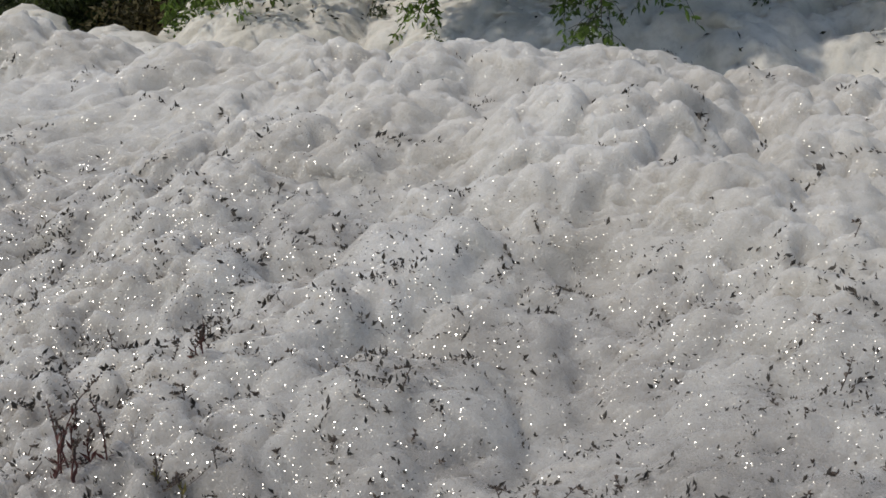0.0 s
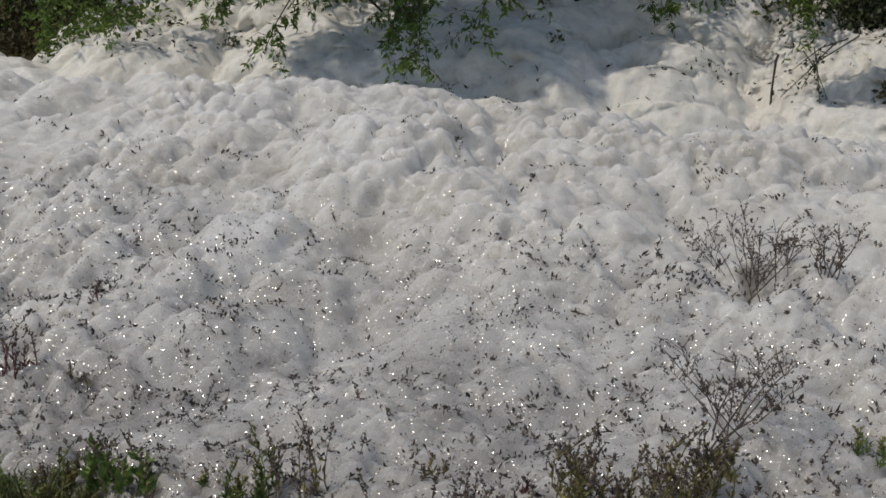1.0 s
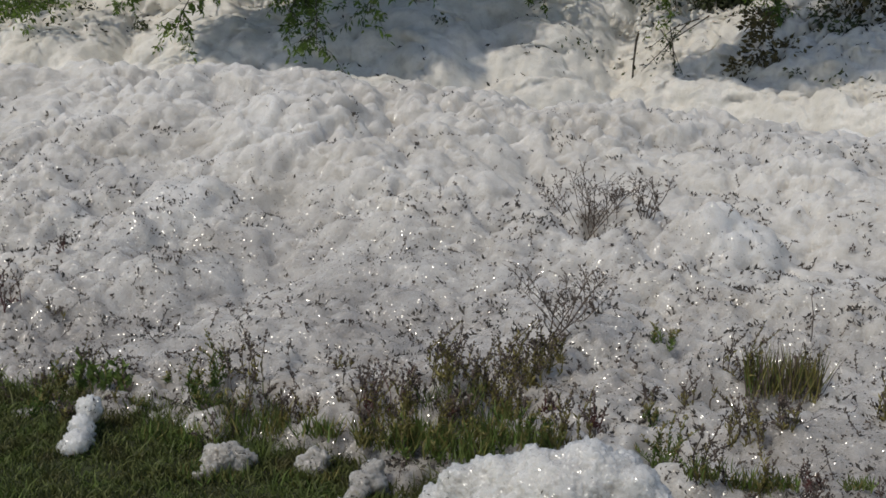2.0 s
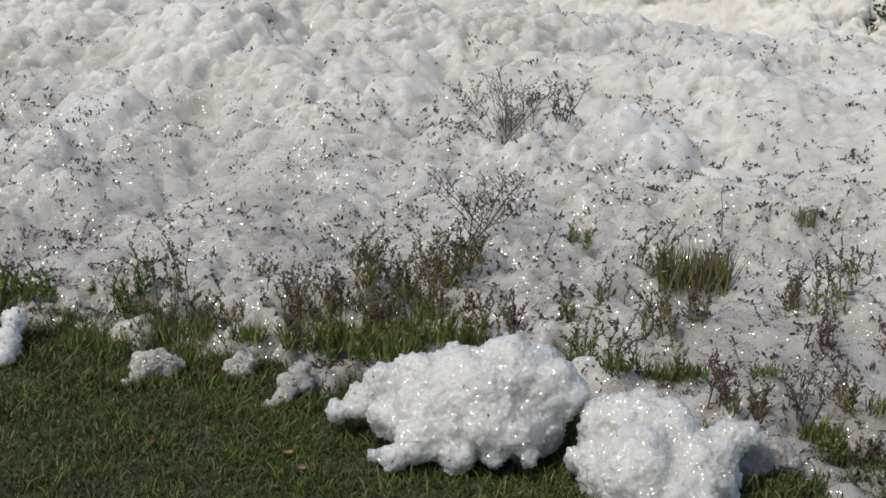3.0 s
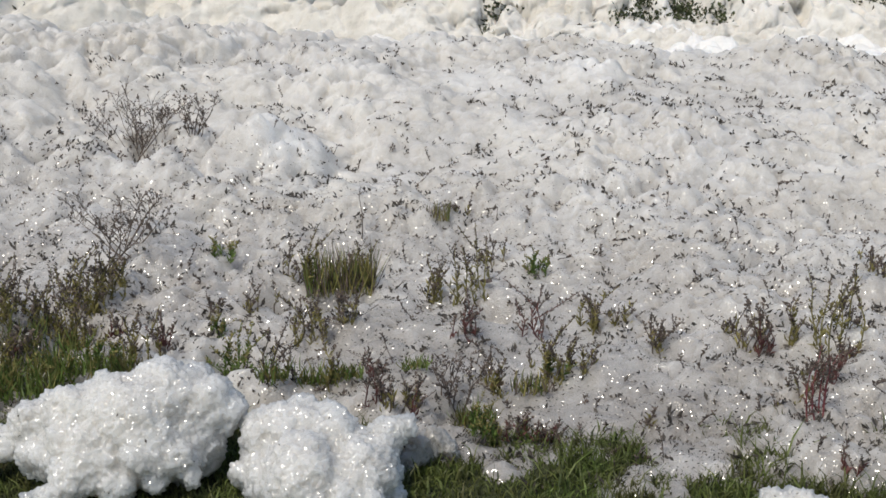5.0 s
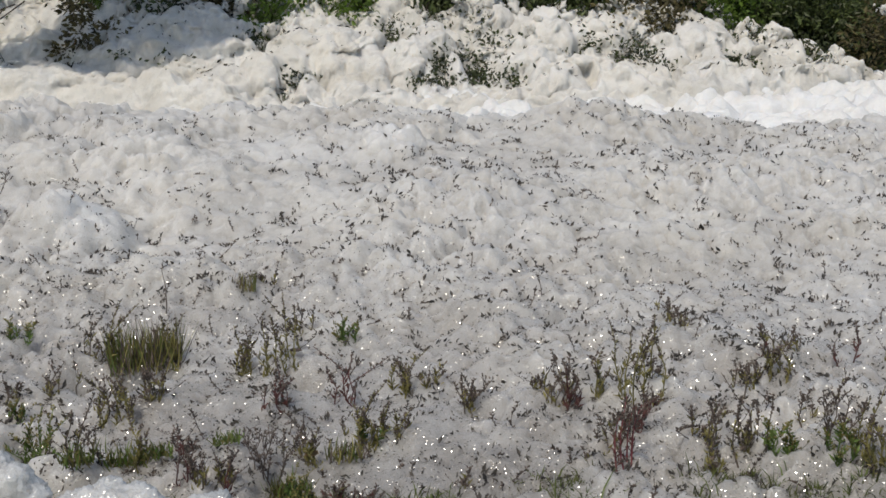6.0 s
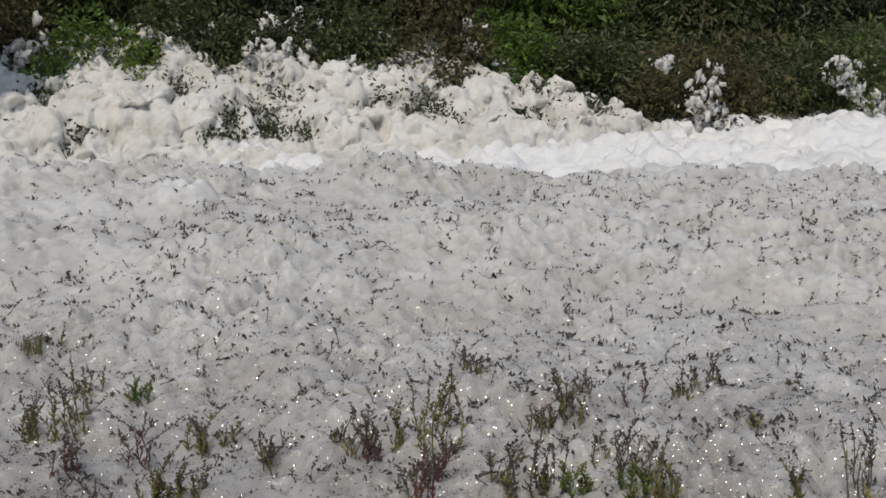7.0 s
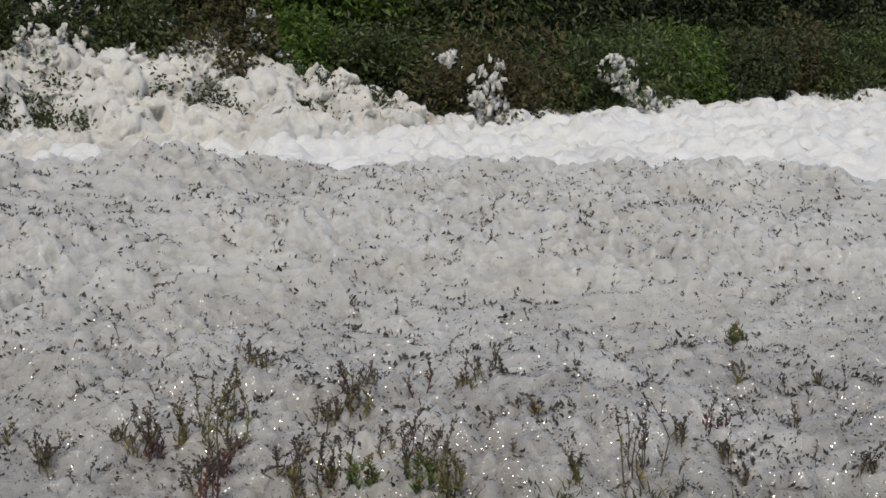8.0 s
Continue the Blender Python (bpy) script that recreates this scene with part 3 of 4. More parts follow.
def herb(x, y, h, w, kind, stems):
    COUNT[0] += 1
    rng = random.Random(COUNT[0] * 17)
    z = surface_z(x, y)
    y, z = float(y - 0.5 * field_bulge(np.float64(x), np.float64(y), z)), float(z)
    if kind in ("twiggy", "stalk"):
        dry_shrub(x, y, z, h, w, stems, rng)
        return
    if kind == "grass":
        grass_tuft(x, y, z, h, w, stems, rng)
        return
    stem_mat, leaf_mat, head_mat, label = KINDS[kind]
    root = new("herb")
    root.location = (x, y, z - 0.03)
    tagged(root, label, "herb", "herbs in the foam")
    for k in range(stems):
        foot = Vector((rng.uniform(-0.45, 0.45) * w, rng.uniform(-0.45, 0.45) * w, 0))
        tall = h * rng.uniform(0.35, 1.1) + 0.03
        lean = Vector((rng.gauss(0, 0.13) + 0.14 * foot.x / max(w, 0.05), rng.gauss(0, 0.15), 0)) * tall
        nod = Vector((rng.gauss(0, 0.09), rng.gauss(0, 0.06), 0)) * tall  # a slow S-bend, the tip drooping a little
        pts = [foot + lean * u * u + nod * math.sin(4.5 * u) + Vector((rng.gauss(0, 0.004), rng.gauss(0, 0.004), tall * (u - 0.06 * u ** 4))) for u in (0, 0.25, 0.5, 0.75, 1.0)]
        v, f = tube(pts, 0.003, 0.0012)
        stem = mesh_object("stem", v, f, stem_mat, root)
        pieces = []
        many = {"green": 28, "olive": 20, "dock": 14, "red": 10}.get(kind, 9)
        for j in range(many):
            u = rng.uniform(0.05, 0.75 if kind in ("green", "olive") else 0.6)
            i = min(int(u * 4), 3)
            p = pts[i].lerp(pts[i + 1], u * 4 - i)
            size = (0.05 if kind == "dock" else 0.031) * rng.uniform(0.6, 1.3) * (1.15 - 0.5 * u)
            way = Vector((rng.gauss(0, 0.8), rng.gauss(0, 0.8), rng.uniform(0.7, 2.4)))
            pieces.append(leaf(p, way, size, size * (0.42 if kind == "dock" else 0.24), rng))
        v, f = join(pieces)
        tagged(mesh_object("foliage", v, f, leaf_mat, stem), kind="stuff")
        pieces = []
        start = rng.uniform(0.5, 0.72)
        for j in range(int(12 + tall * 45)):
            u = rng.uniform(start, 1.0)
            i = min(int(u * 4), 3)
            p = pts[i].lerp(pts[i + 1], u * 4 - i)
            way = Vector((rng.gauss(0, 0.7), rng.gauss(0, 0.7), rng.uniform(0.2, 1.2)))
            p = p + Vector((rng.gauss(0, 0.003), rng.gauss(0, 0.003), 0))
            s = rng.uniform(0.009, 0.018) * (1.15 - 0.4 * u)
            pieces.append(bud(p, way, s, s * 0.62))
        for b in range(rng.randint(0, 3)):
            i = rng.randint(1, 3)
            q = pts[i] + Vector((rng.gauss(0, 0.03), rng.gauss(0, 0.02), rng.uniform(0.02, 0.06)))
            pieces.append(tube([pts[i], pts[i].lerp(q, 0.5) + Vector((0, 0, -0.004)), q], 0.0012, 0.0008, 3))
            for j in range(8):
                s = rng.uniform(0.006, 0.011)
                pieces.append(bud(pts[i].lerp(q, rng.uniform(0.3, 1)), Vector((rng.gauss(0, 0.7), rng.gauss(0, 0.7), 0.7)), s, s * 0.6))
        v, f = join(pieces)
        tagged(mesh_object("seed_head", v, f, head_mat, stem), kind="stuff")


def dry_shrub(x, y, z, h, w, stems, rng):
    root = new("dry_shrub" if stems > 1 else "dry_stalk")
    root.location = (x, y, z - 0.03)
    tagged(root, "leafless grey-brown twiggy shrub half buried in foam" if stems > 1 else "single thin dry stalk standing in the foam", "shrub", "dry shrubs in the foam")
    for k in range(stems):
        foot = Vector((rng.uniform(-0.2, 0.2) * w, rng.uniform(-0.15, 0.15) * w, 0))
        tall = h * rng.uniform(0.6, 1.0) + 0.03
        aim = Vector((rng.uniform(-0.75, 0.75) * w, rng.uniform(-0.5, 0.5) * w, tall))
        pts = [foot + Vector((aim.x * u, aim.y * u, aim.z * u)) + Vector((rng.gauss(0, 0.006), rng.gauss(0, 0.006), 0)) for u in (0, 0.3, 0.6, 0.85, 1)]
        v, f = tube(pts, 0.0032, 0.001, 4)
        stem = mesh_object("stem", v, f, DRY, root)
        if stems == 1:
            continue
        pieces = []
        for j in range(12):
            i = rng.randint(1, 3)
            p = pts[i].lerp(pts[i + 1], rng.random())
            q = p + Vector((rng.gauss(0, 0.2), rng.gauss(0, 0.2), rng.uniform(0.12, 0.35))) * tall * 0.7
            pieces.append(tube([p, p.lerp(q, 0.5) + Vector((0, 0, 0.01)), q], 0.0014, 0.0007, 3))
            for b in range(5):
                s = rng.uniform(0.006, 0.014)
                pieces.append(bud(p.lerp(q, rng.uniform(0.4, 1.0)), Vector((rng.gauss(0, 0.6), rng.gauss(0, 0.6), 0.8)), s, s * 0.5))
        v, f = join(pieces)
        tagged(mesh_object("twig_spray", v, f, HERB_BROWN, stem), kind="stuff")


def grass_tuft(x, y, z, h, w, count, rng):
    root = new("grass_tuft")
    root.location = (x, y, z + 0.01)
    tagged(root, "olive-green grass tuft in a hollow of the foam" if y > edge_y(x) + 0.45 else "short green grass tuft between foam and lawn", "grass", "grass tufts in the foam")
    lawn_side = y < edge_y(x) + 0.45
    lax = 0.32 if lawn_side else 0.17
    for k in range(count):
        pieces = []
        for j in range(14):
            p = Vector((rng.uniform(-0.48, 0.48) * w, rng.gauss(0, 0.16) * w, 0))
            tip = p + Vector((rng.gauss(0, lax), rng.gauss(0, lax), 1)) * h * rng.uniform(0.25, 1.05)
            mid = p.lerp(tip, 0.55) + Vector((rng.gauss(0, 0.006), rng.gauss(0, 0.006), 0))
            s = Vector((rng.uniform(-1, 1), rng.uniform(-1, 1), 0)).normalized() * 0.0028
            pieces.append(([p - s, p + s, mid + s * 0.8, mid - s * 0.8, tip], [(0, 1, 2, 3), (3, 2, 4)]))
        v, f = join(pieces)
        tagged(mesh_object("tussock", v, f, ((GRASS, HERB_GREEN, GRASS, HERB_OLIVE) if lawn_side else (HERB_OLIVE, GRASS, HERB_BROWN))[k % 3 if not lawn_side else k % 4], root), kind="stuff")


# ---- the bank's bushes ----
rnd = random.Random(5)
bush_kinds = (LEAF, LEAF_DARK, LEAF, LEAF_RUST, LEAF_BRIGHT)
bush_labels = ("dense green leafy shrub on the far bank", "dark green shrub at the foam's upper rim",
               "round green shrub splashed with foam", "rusty brownish shrub among green bushes", "green shrub with glossy small leaves")
bx, k = -13.0, 0
while bx < 7.5:
    w = rnd.uniform(1.3, 2.0)
    back = 2.1 + (-0.9 if bx < -8.7 else 1.2 if bx < -3.4 else 0.1 if bx < 0 else -0.75 if bx > 4 else -0.2) + rnd.uniform(-0.3, 0.3)
    shrub(bx, float(bank_y(bx)) + back, w, rnd.uniform(1.3, 2.1), bush_kinds[k % 5], 100 + k, 4800, 0.082, label=bush_labels[k % 5])
    bx += w * 0.62
    k += 1
while bx < 28:
    w = rnd.uniform(1.5, 2.2)
    shrub(bx, float(bank_y(bx)) + 0.6 + rnd.uniform(-0.15, 0.3), w, rnd.uniform(1.3, 1.9), bush_kinds[(k * 2 + 1) % 5], 100 + k, 5600, 0.08, label=bush_labels[(k * 2 + 1) % 5])
    bx += w * 0.55
    k += 1
bx = -14.0
while bx < 30:
    w = rnd.uniform(2.4, 3.4)
    # beyond x = 11 the darker leaf colour stands in for deep tree shade
    shrub(bx, float(bank_y(bx)) + 4.4 + rnd.uniform(-0.5, 0.9), w, rnd.uniform(2.4, 3.6), LEAF_DARK if bx > 11 else bush_kinds[(k + k // 3) % 5], 300 + k, 4200, 0.14, label="taller green thicket behind the bank's shrubs")
    bx += w * 0.7
    k += 1
# two small dark-leaved bushes, added for a shaded leafy gap in the heaped foam
shrub(-0.55, 13.75, 0.75, 1.75, LEAF_RUST, 941, 2600, 0.075, label="dark brownish shrub splashed with foam at the bend")
shrub(0.2, 14.1, 0.6, 1.6, LEAF_DARK, 942, 1800, 0.07, label="slim dark green shrub standing in heaped foam")
# trees further back close the view
bx = -22.0
while bx < 40:
    shrub(bx, 23 + 0.25 * abs(bx) * 0.3 + rnd.uniform(-1, 1.5), 5.0, rnd.uniform(5.5, 7.0), LEAF_DARK, 500 + k, 3500, 0.3, 0.2, "tree", "tall dark green tree behind the bank thicket")
    bx += 3.2
    k += 1
# willows that shade the heaped foam
for wx, wy, ww, wh in ((-9.6, 14.1, 3.6, 4.4), (-6.7, 14.4, 3.4, 4.6), (-4.0, 15.0, 3.4, 4.4), (-1.5, 16.8, 3.2, 4.4)):
    shrub(wx, wy, ww, wh, LEAF_BRIGHT, 700 + int(wx * 10), 12000, 0.085, 0.75, "tree", "bright green willow leaning over the foamy bank")
# unseen crowns above the view, placed to shade part of the heaped foam
for wx, wy, ww, wh in ((-6.0, 14.9, 2.6, 4.3), (-5.0, 15.6, 2.4, 4.3)):
    shrub(wx, wy, ww, wh, LEAF_BRIGHT, 800 + int(wx * 10), 20000, 0.11, 2.0, "tree", "unseen willow crown added to shade the heaped foam", lean=(0, -3.3))
# one more unseen crown, added only for the shade at the bend
shrub(-1.1, 18.0, 2.6, 4.3, LEAF_BRIGHT, 789, 20000, 0.11, 2.0, "tree", "unseen willow crown added to shade the heaped foam", lean=(0, -5.3))
for sx, sy, sz, reach, droop in ((-7.6, 12.7, 1.75, 0.8, 0.5), (-5.7, 12.5, 1.7, 0.9, 0.7), (-4.9, 12.4, 1.7, 1.0, 0.75), (-4.5, 12.5, 1.8, 0.9, 0.6),
                                 (-4.0, 12.7, 1.75, 0.8, 0.5), (-6.5, 12.6, 1.8, 0.8, 0.45), (-8.3, 12.6, 1.8, 0.8, 0.5), (-1.7, 15.2, 1.6, 0.7, 0.4),
                                 (-0.7, 15.4, 1.65, 0.7, 0.5), (-5.2, 12.6, 1.9, 0.8, 0.5), (-2.8, 14.6, 1.8, 0.7, 0.4)):
    spray(sx, sy, sz, reach, droop, LEAF_BRIGHT, int(-sx * 100))


def undergrowth():
    """Low leaves that cover the soil of the far bank."""
    rng = np.random.default_rng(4)
    n = 42000
    x = rng.uniform(-15, 30, n)
    y = bank_y(x) + np.where(x > 7.5, 0.3, 1.6) + rng.random(n) ** 1.4 * 6
    p = np.stack([x, y, bank_base(x, y) - 0.1 + rng.random(n) * 0.28], 1)
    way = rng.normal(size=(n, 3)) * np.array((1, 1, 0.6)) + np.array((0, -0.3, 0.3))
    length = rng.uniform(0.07, 0.16, n)
    ob = scatter("undergrowth", p, way, length, length * 0.5, LEAF)
    tagged(ob, "low green undergrowth covering the far bank's soil", "undergrowth", kind="stuff")


undergrowth()
froth()
bank_sprigs()

foam_drape(-6.23, 14.23, 1.24, 0.34, 0.37, 3)
foam_drape(-4.45, 14.44, 0.93, 0.30, 0.30, 4)
foam_drape(-3.14, 15.17, 1.12, 0.55, 0.80, 5)
foam_drape(-9.79, 14.08, 0.86, 0.34, 0.34, 6)
foam_drape(-4.19, 14.56, 1.27, 0.72, 0.30, 7)
foam_drape(-1.18, 15.96, 1.09, 0.38, 0.51, 8)
foam_drape(-8.40, 14.14, 1.10, 0.32, 0.19, 9)
foam_drape(-5.59, 14.25, 1.29, 0.48, 0.42, 10)
foam_drape(-7.27, 14.18, 1.05, 0.50, 0.38, 11)
foam_drape(6.87, 12.30, 0.60, 0.72, 0.33, 12)
foam_drape(7.84, 11.59, 0.86, 0.26, 0.37, 13)
foam_drape(7.88, 11.59, 0.54, 0.31, 0.37, 14)
foam_drape(9.74, 11.64, 0.91, 0.30, 0.28, 15)
foam_drape(10.17, 11.68, 0.51, 0.34, 0.48, 16)
foam_drape(3.61, 13.28, 1.16, 0.43, 0.27, 17)
foam_drape(5.04, 13.17, 1.04, 0.68, 0.44, 18)
foam_drape(6.24, 13.12, 0.86, 0.78, 0.39, 19)
foam_drape(7.36, 11.62, 1.05, 0.14, 0.12, 20)
foam_drape(4.35, 13.22, 1.02, 0.18, 0.24, 21)
foam_drape(2.95, 13.35, 0.84, 0.36, 0.24, 22)
foam_drape(10.19, 11.68, 0.47, 0.34, 0.42, 23)
foam_drape(9.74, 11.63, 0.95, 0.28, 0.28, 24)
foam_drape(7.85, 11.59, 0.57, 0.26, 0.37, 25)
foam_drape(0.19, 15.27, 0.96, 0.47, 0.74, 26)
foam_drape(0.85, 14.83, 1.02, 0.59, 0.59, 27)
foam_drape(-0.18, 15.59, 0.82, 0.41, 0.55, 28)

# ---- foam billows in the field, and lumps on the lawn ----
foam_lump(((-0.549, 3.460, 0.227, 0.115), (-0.679, 3.440, 0.200, 0.115), (-0.810, 3.440, 0.200, 0.082), (-0.424, 3.440, 0.220, 0.082),
           (-0.365, 3.420, 0.205, 0.050), (-0.923, 3.460, 0.174, 0.066), (-1.010, 3.460, 0.115, 0.045), (-1.067, 3.450, 0.085, 0.036),
           (-0.730, 3.340, 0.117, 0.092), (-0.584, 3.340, 0.138, 0.092), (-0.492, 3.300, 0.118, 0.054), (-0.469, 3.270, 0.076, 0.029),
           (-0.792, 3.280, 0.084, 0.058), (-0.844, 3.240, 0.052, 0.038), (-0.854, 3.220, 0.026, 0.023), (-0.665, 3.270, 0.062, 0.050),
           (-0.677, 3.240, 0.033, 0.024), (-0.562, 3.280, 0.080, 0.036), (-0.910, 3.250, 0.040, 0.018), (-0.880, 3.255, 0.05, 0.024),
           (-0.563, 3.520, 0.290, 0.044), (-0.473, 3.520, 0.256, 0.054), (-0.870, 3.500, 0.228, 0.034), (-0.66, 3.50, 0.10, 0.15),
           (-0.80, 3.40, 0.12, 0.10), (-0.89, 3.42, 0.10, 0.07), (-0.50, 3.42, 0.12, 0.11), (-0.62, 3.40, 0.19, 0.12)),
          "large white chunk of foam lying on the lawn", FOAM_CHUNK, 195)
foam_lump(((-0.216, 3.360, 0.140, 0.105), (-0.103, 3.340, 0.123, 0.112), (-0.213, 3.270, 0.054, 0.105), (-0.070, 3.260, 0.045, 0.112),
           (0.026, 3.300, 0.092, 0.090), (0.082, 3.340, 0.143, 0.052), (0.126, 3.360, 0.170, 0.033), (-0.291, 3.400, 0.168, 0.046),
           (-0.153, 3.400, 0.198, 0.048), (-0.310, 3.300, 0.077, 0.047), (-0.276, 3.240, 0.040, 0.038), (-0.132, 3.150, 0.030, 0.090),
           (-0.022, 3.150, 0.030, 0.086), (0.065, 3.220, 0.030, 0.058), (-0.202, 3.130, 0.020, 0.045), (-0.100, 3.080, 0.015, 0.055),
           (0.089, 3.280, 0.054, 0.043), (-0.04, 3.05, 0.01, 0.035), (-0.15, 3.20, 0.10, 0.11), (0.00, 3.22, 0.08, 0.10)),
          "broad white chunk of foam beside another on grass", FOAM_CHUNK, 130)
foam_lump(((-1.823, 3.773, 0.045, 0.050), (-1.850, 3.709, 0.022, 0.036), (-1.767, 3.786, 0.045, 0.036), (-1.89, 3.80, 0.035, 0.034), (-1.87, 3.66, 0.015, 0.022)),
          "small grey lump of foam caught in the grass", FOAM_GREY, 39, 0.007)
foam_lump(((-1.523, 3.843, 0.045, 0.040), (-1.516, 3.791, 0.03, 0.034), (-1.56, 3.82, 0.03, 0.03)),
          "little round lump of foam in the grass", FOAM_GREY, 26, 0.007)
foam_lump(((-1.316, 3.699, 0.05, 0.041), (-1.314, 3.629, 0.025, 0.032), (-1.303, 3.760, 0.07, 0.033), (-1.335, 3.575, 0.015, 0.022), (-1.27, 3.72, 0.04, 0.03)),
          "slumped grey foam lump at the lawn's edge", FOAM_GREY, 39, 0.007)
foam_lump(((-2.450, 3.957, 0.080, 0.045), (-2.415, 3.854, 0.050, 0.046), (-2.395, 3.756, 0.030, 0.048), (-2.381, 3.821, 0.030, 0.035), (-2.436, 3.960, 0.110, 0.030)),
          "narrow upright lump of white foam in grass", FOAM_CHUNK, 65, 0.007)
foam_lump(((1.111, 3.036, 0.040, 0.045), (1.171, 3.030, 0.040, 0.045), (1.23, 3.02, 0.03, 0.035)),
          "low flat lump of foam on the lawn", FOAM_FIELD, 26, 0.007)
foam_lump(((0.170, 3.448, 0.050, 0.050), (0.223, 3.475, 0.060, 0.045), (0.264, 3.459, 0.040, 0.032), (0.14, 3.40, 0.03, 0.03)),
          "small foam remnant behind the large white chunk", FOAM_GREY, 39, 0.007)

# dry shrubs and herbs that stand in the foam, from the stream towards the lawn
herb(-0.99, 6.29, 0.36, 0.37, "twiggy", 15)
herb(-0.74, 6.20, 0.18, 0.17, "twiggy", 8)
herb(-0.91, 4.97, 0.28, 0.39, "twiggy", 11)
herb(-1.03, 4.38, 0.29, 0.17, "olive", 14)
herb(-0.97, 4.60, 0.23, 0.17, "olive", 11)
herb(-1.14, 4.39, 0.24, 0.15, "olive", 9)
herb(-0.91, 4.75, 0.14, 0.11, "olive", 6)
herb(-1.22, 4.32, 0.24, 0.10, "olive", 6)
herb(-1.40, 4.24, 0.22, 0.15, "red", 7)
herb(-1.51, 4.24, 0.20, 0.13, "brown", 6)
herb(-1.26, 4.14, 0.19, 0.14, "brown", 6)
herb(-1.13, 4.13, 0.15, 0.16, "olive", 8)
herb(-2.11, 4.22, 0.24, 0.09, "green", 5)
herb(-1.93, 4.15, 0.29, 0.13, "brown", 5)
herb(-1.83, 4.18, 0.13, 0.13, "brown", 5)
herb(-0.73, 4.12, 0.23, 0.18, "olive", 8)
herb(-0.83, 4.05, 0.13, 0.10, "green", 6)
herb(-0.67, 4.24, 0.13, 0.10, "red", 5)
herb(-0.41, 4.11, 0.26, 0.16, "green", 9)
herb(-0.52, 4.52, 0.13, 0.08, "brown", 4)
herb(-0.37, 4.52, 0.13, 0.08, "brown", 4)
herb(-0.05, 4.83, 0.2, 0.28, "grass", 30)
herb(0.03, 4.86, 0.20, 0.10, "olive", 5)
herb(-0.19, 4.84, 0.23, 0.08, "olive", 5)
herb(-0.22, 4.89, 0.18, 0.09, "brown", 5)
herb(0.02, 4.94, 0.14, 0.07, "brown", 4)
herb(-0.16, 4.28, 0.18, 0.10, "olive", 5)
herb(-0.01, 4.34, 0.12, 0.10, "brown", 4)
herb(-0.26, 3.88, 0.21, 0.07, "brown", 4)
herb(0.06, 3.76, 0.17, 0.07, "red", 5)
herb(0.29, 4.61, 0.18, 0.06, "olive", 4)
herb(0.43, 4.60, 0.28, 0.19, "olive", 9)
herb(0.55, 4.92, 0.14, 0.11, "brown", 4)
herb(0.38, 4.21, 0.17, 0.10, "red", 5)
herb(0.71, 4.76, 0.11, 0.09, "green", 6)
herb(0.63, 4.31, 0.23, 0.10, "red", 5)
herb(0.67, 3.91, 0.19, 0.08, "olive", 5)
herb(0.19, 3.73, 0.11, 0.09, "olive", 5)
herb(0.31, 3.75, 0.15, 0.13, "twiggy", 6)
herb(0.45, 3.82, 0.14, 0.07, "olive", 4)
herb(0.49, 3.61, 0.09, 0.11, "red", 7)
herb(0.37, 3.61, 0.08, 0.11, "green", 7)
herb(0.56, 3.56, 0.08, 0.11, "red", 6)
herb(0.04, 5.12, 0.34, 0.02, "stalk", 1)
herb(-0.52, 5.04, 0.10, 0.09, "green", 5)
herb(0.36, 5.32, 0.09, 0.12, "grass", 8)
herb(0.47, 5.39, 0.09, 0.10, "brown", 4)
herb(0.87, 4.30, 0.16, 0.08, "olive", 4)
herb(1.06, 4.10, 0.15, 0.08, "brown", 4)
herb(1.36, 3.97, 0.17, 0.10, "red", 5)
herb(0.68, 3.91, 0.20, 0.08, "olive", 4)
herb(0.89, 3.59, 0.06, 0.07, "brown", 3)
herb(1.28, 4.09, 0.07, 0.10, "brown", 3)
herb(0.28, 4.64, 0.18, 0.09, "olive", 4)
herb(0.84, 4.33, 0.17, 0.08, "olive", 4)
herb(0.96, 4.33, 0.08, 0.08, "olive", 4)
herb(1.05, 4.09, 0.15, 0.08, "brown", 4)
herb(1.34, 3.97, 0.17, 0.10, "brown", 5)
herb(1.48, 4.00, 0.18, 0.06, "olive", 4)
herb(1.59, 3.89, 0.38, 0.12, "olive", 8)
herb(1.38, 3.46, 0.22, 0.09, "pink", 5)
herb(1.39, 3.66, 0.19, 0.06, "brown", 3)
herb(1.97, 4.48, 0.12, 0.09, "brown", 4)
herb(2.08, 3.89, 0.21, 0.10, "olive", 6)
herb(1.95, 3.86, 0.14, 0.10, "brown", 5)
herb(1.76, 3.43, 0.23, 0.13, "brown", 7)
herb(1.99, 3.34, 0.15, 0.11, "twiggy", 5)
herb(2.03, 3.17, 0.24, 0.13, "olive", 8)
herb(2.61, 3.93, 0.16, 0.09, "brown", 4)
herb(2.76, 4.00, 0.13, 0.07, "brown", 3)
herb(1.64, 3.47, 0.15, 0.06, "brown", 4)
herb(0.66, 3.93, 0.16, 0.06, "green", 4)
herb(0.41, 3.92, 0.12, 0.06, "brown", 4)
herb(0.07, 3.98, 0.10, 0.08, "red", 4)
herb(-0.15, 4.34, 0.17, 0.12, "brown", 5)
herb(-0.02, 4.33, 0.13, 0.08, "brown", 4)
herb(1.81, 3.34, 0.11, 0.09, "green", 6)
herb(2.69, 3.02, 0.28, 0.11, "brown", 7)
herb(4.00, 3.95, 0.09, 0.10, "green", 6)
herb(2.44, 3.07, 0.12, 0.06, "olive", 4)
herb(1.98, 3.24, 0.11, 0.09, "green", 6)
herb(1.35, 4.03, 0.16, 0.08, "brown", 5)
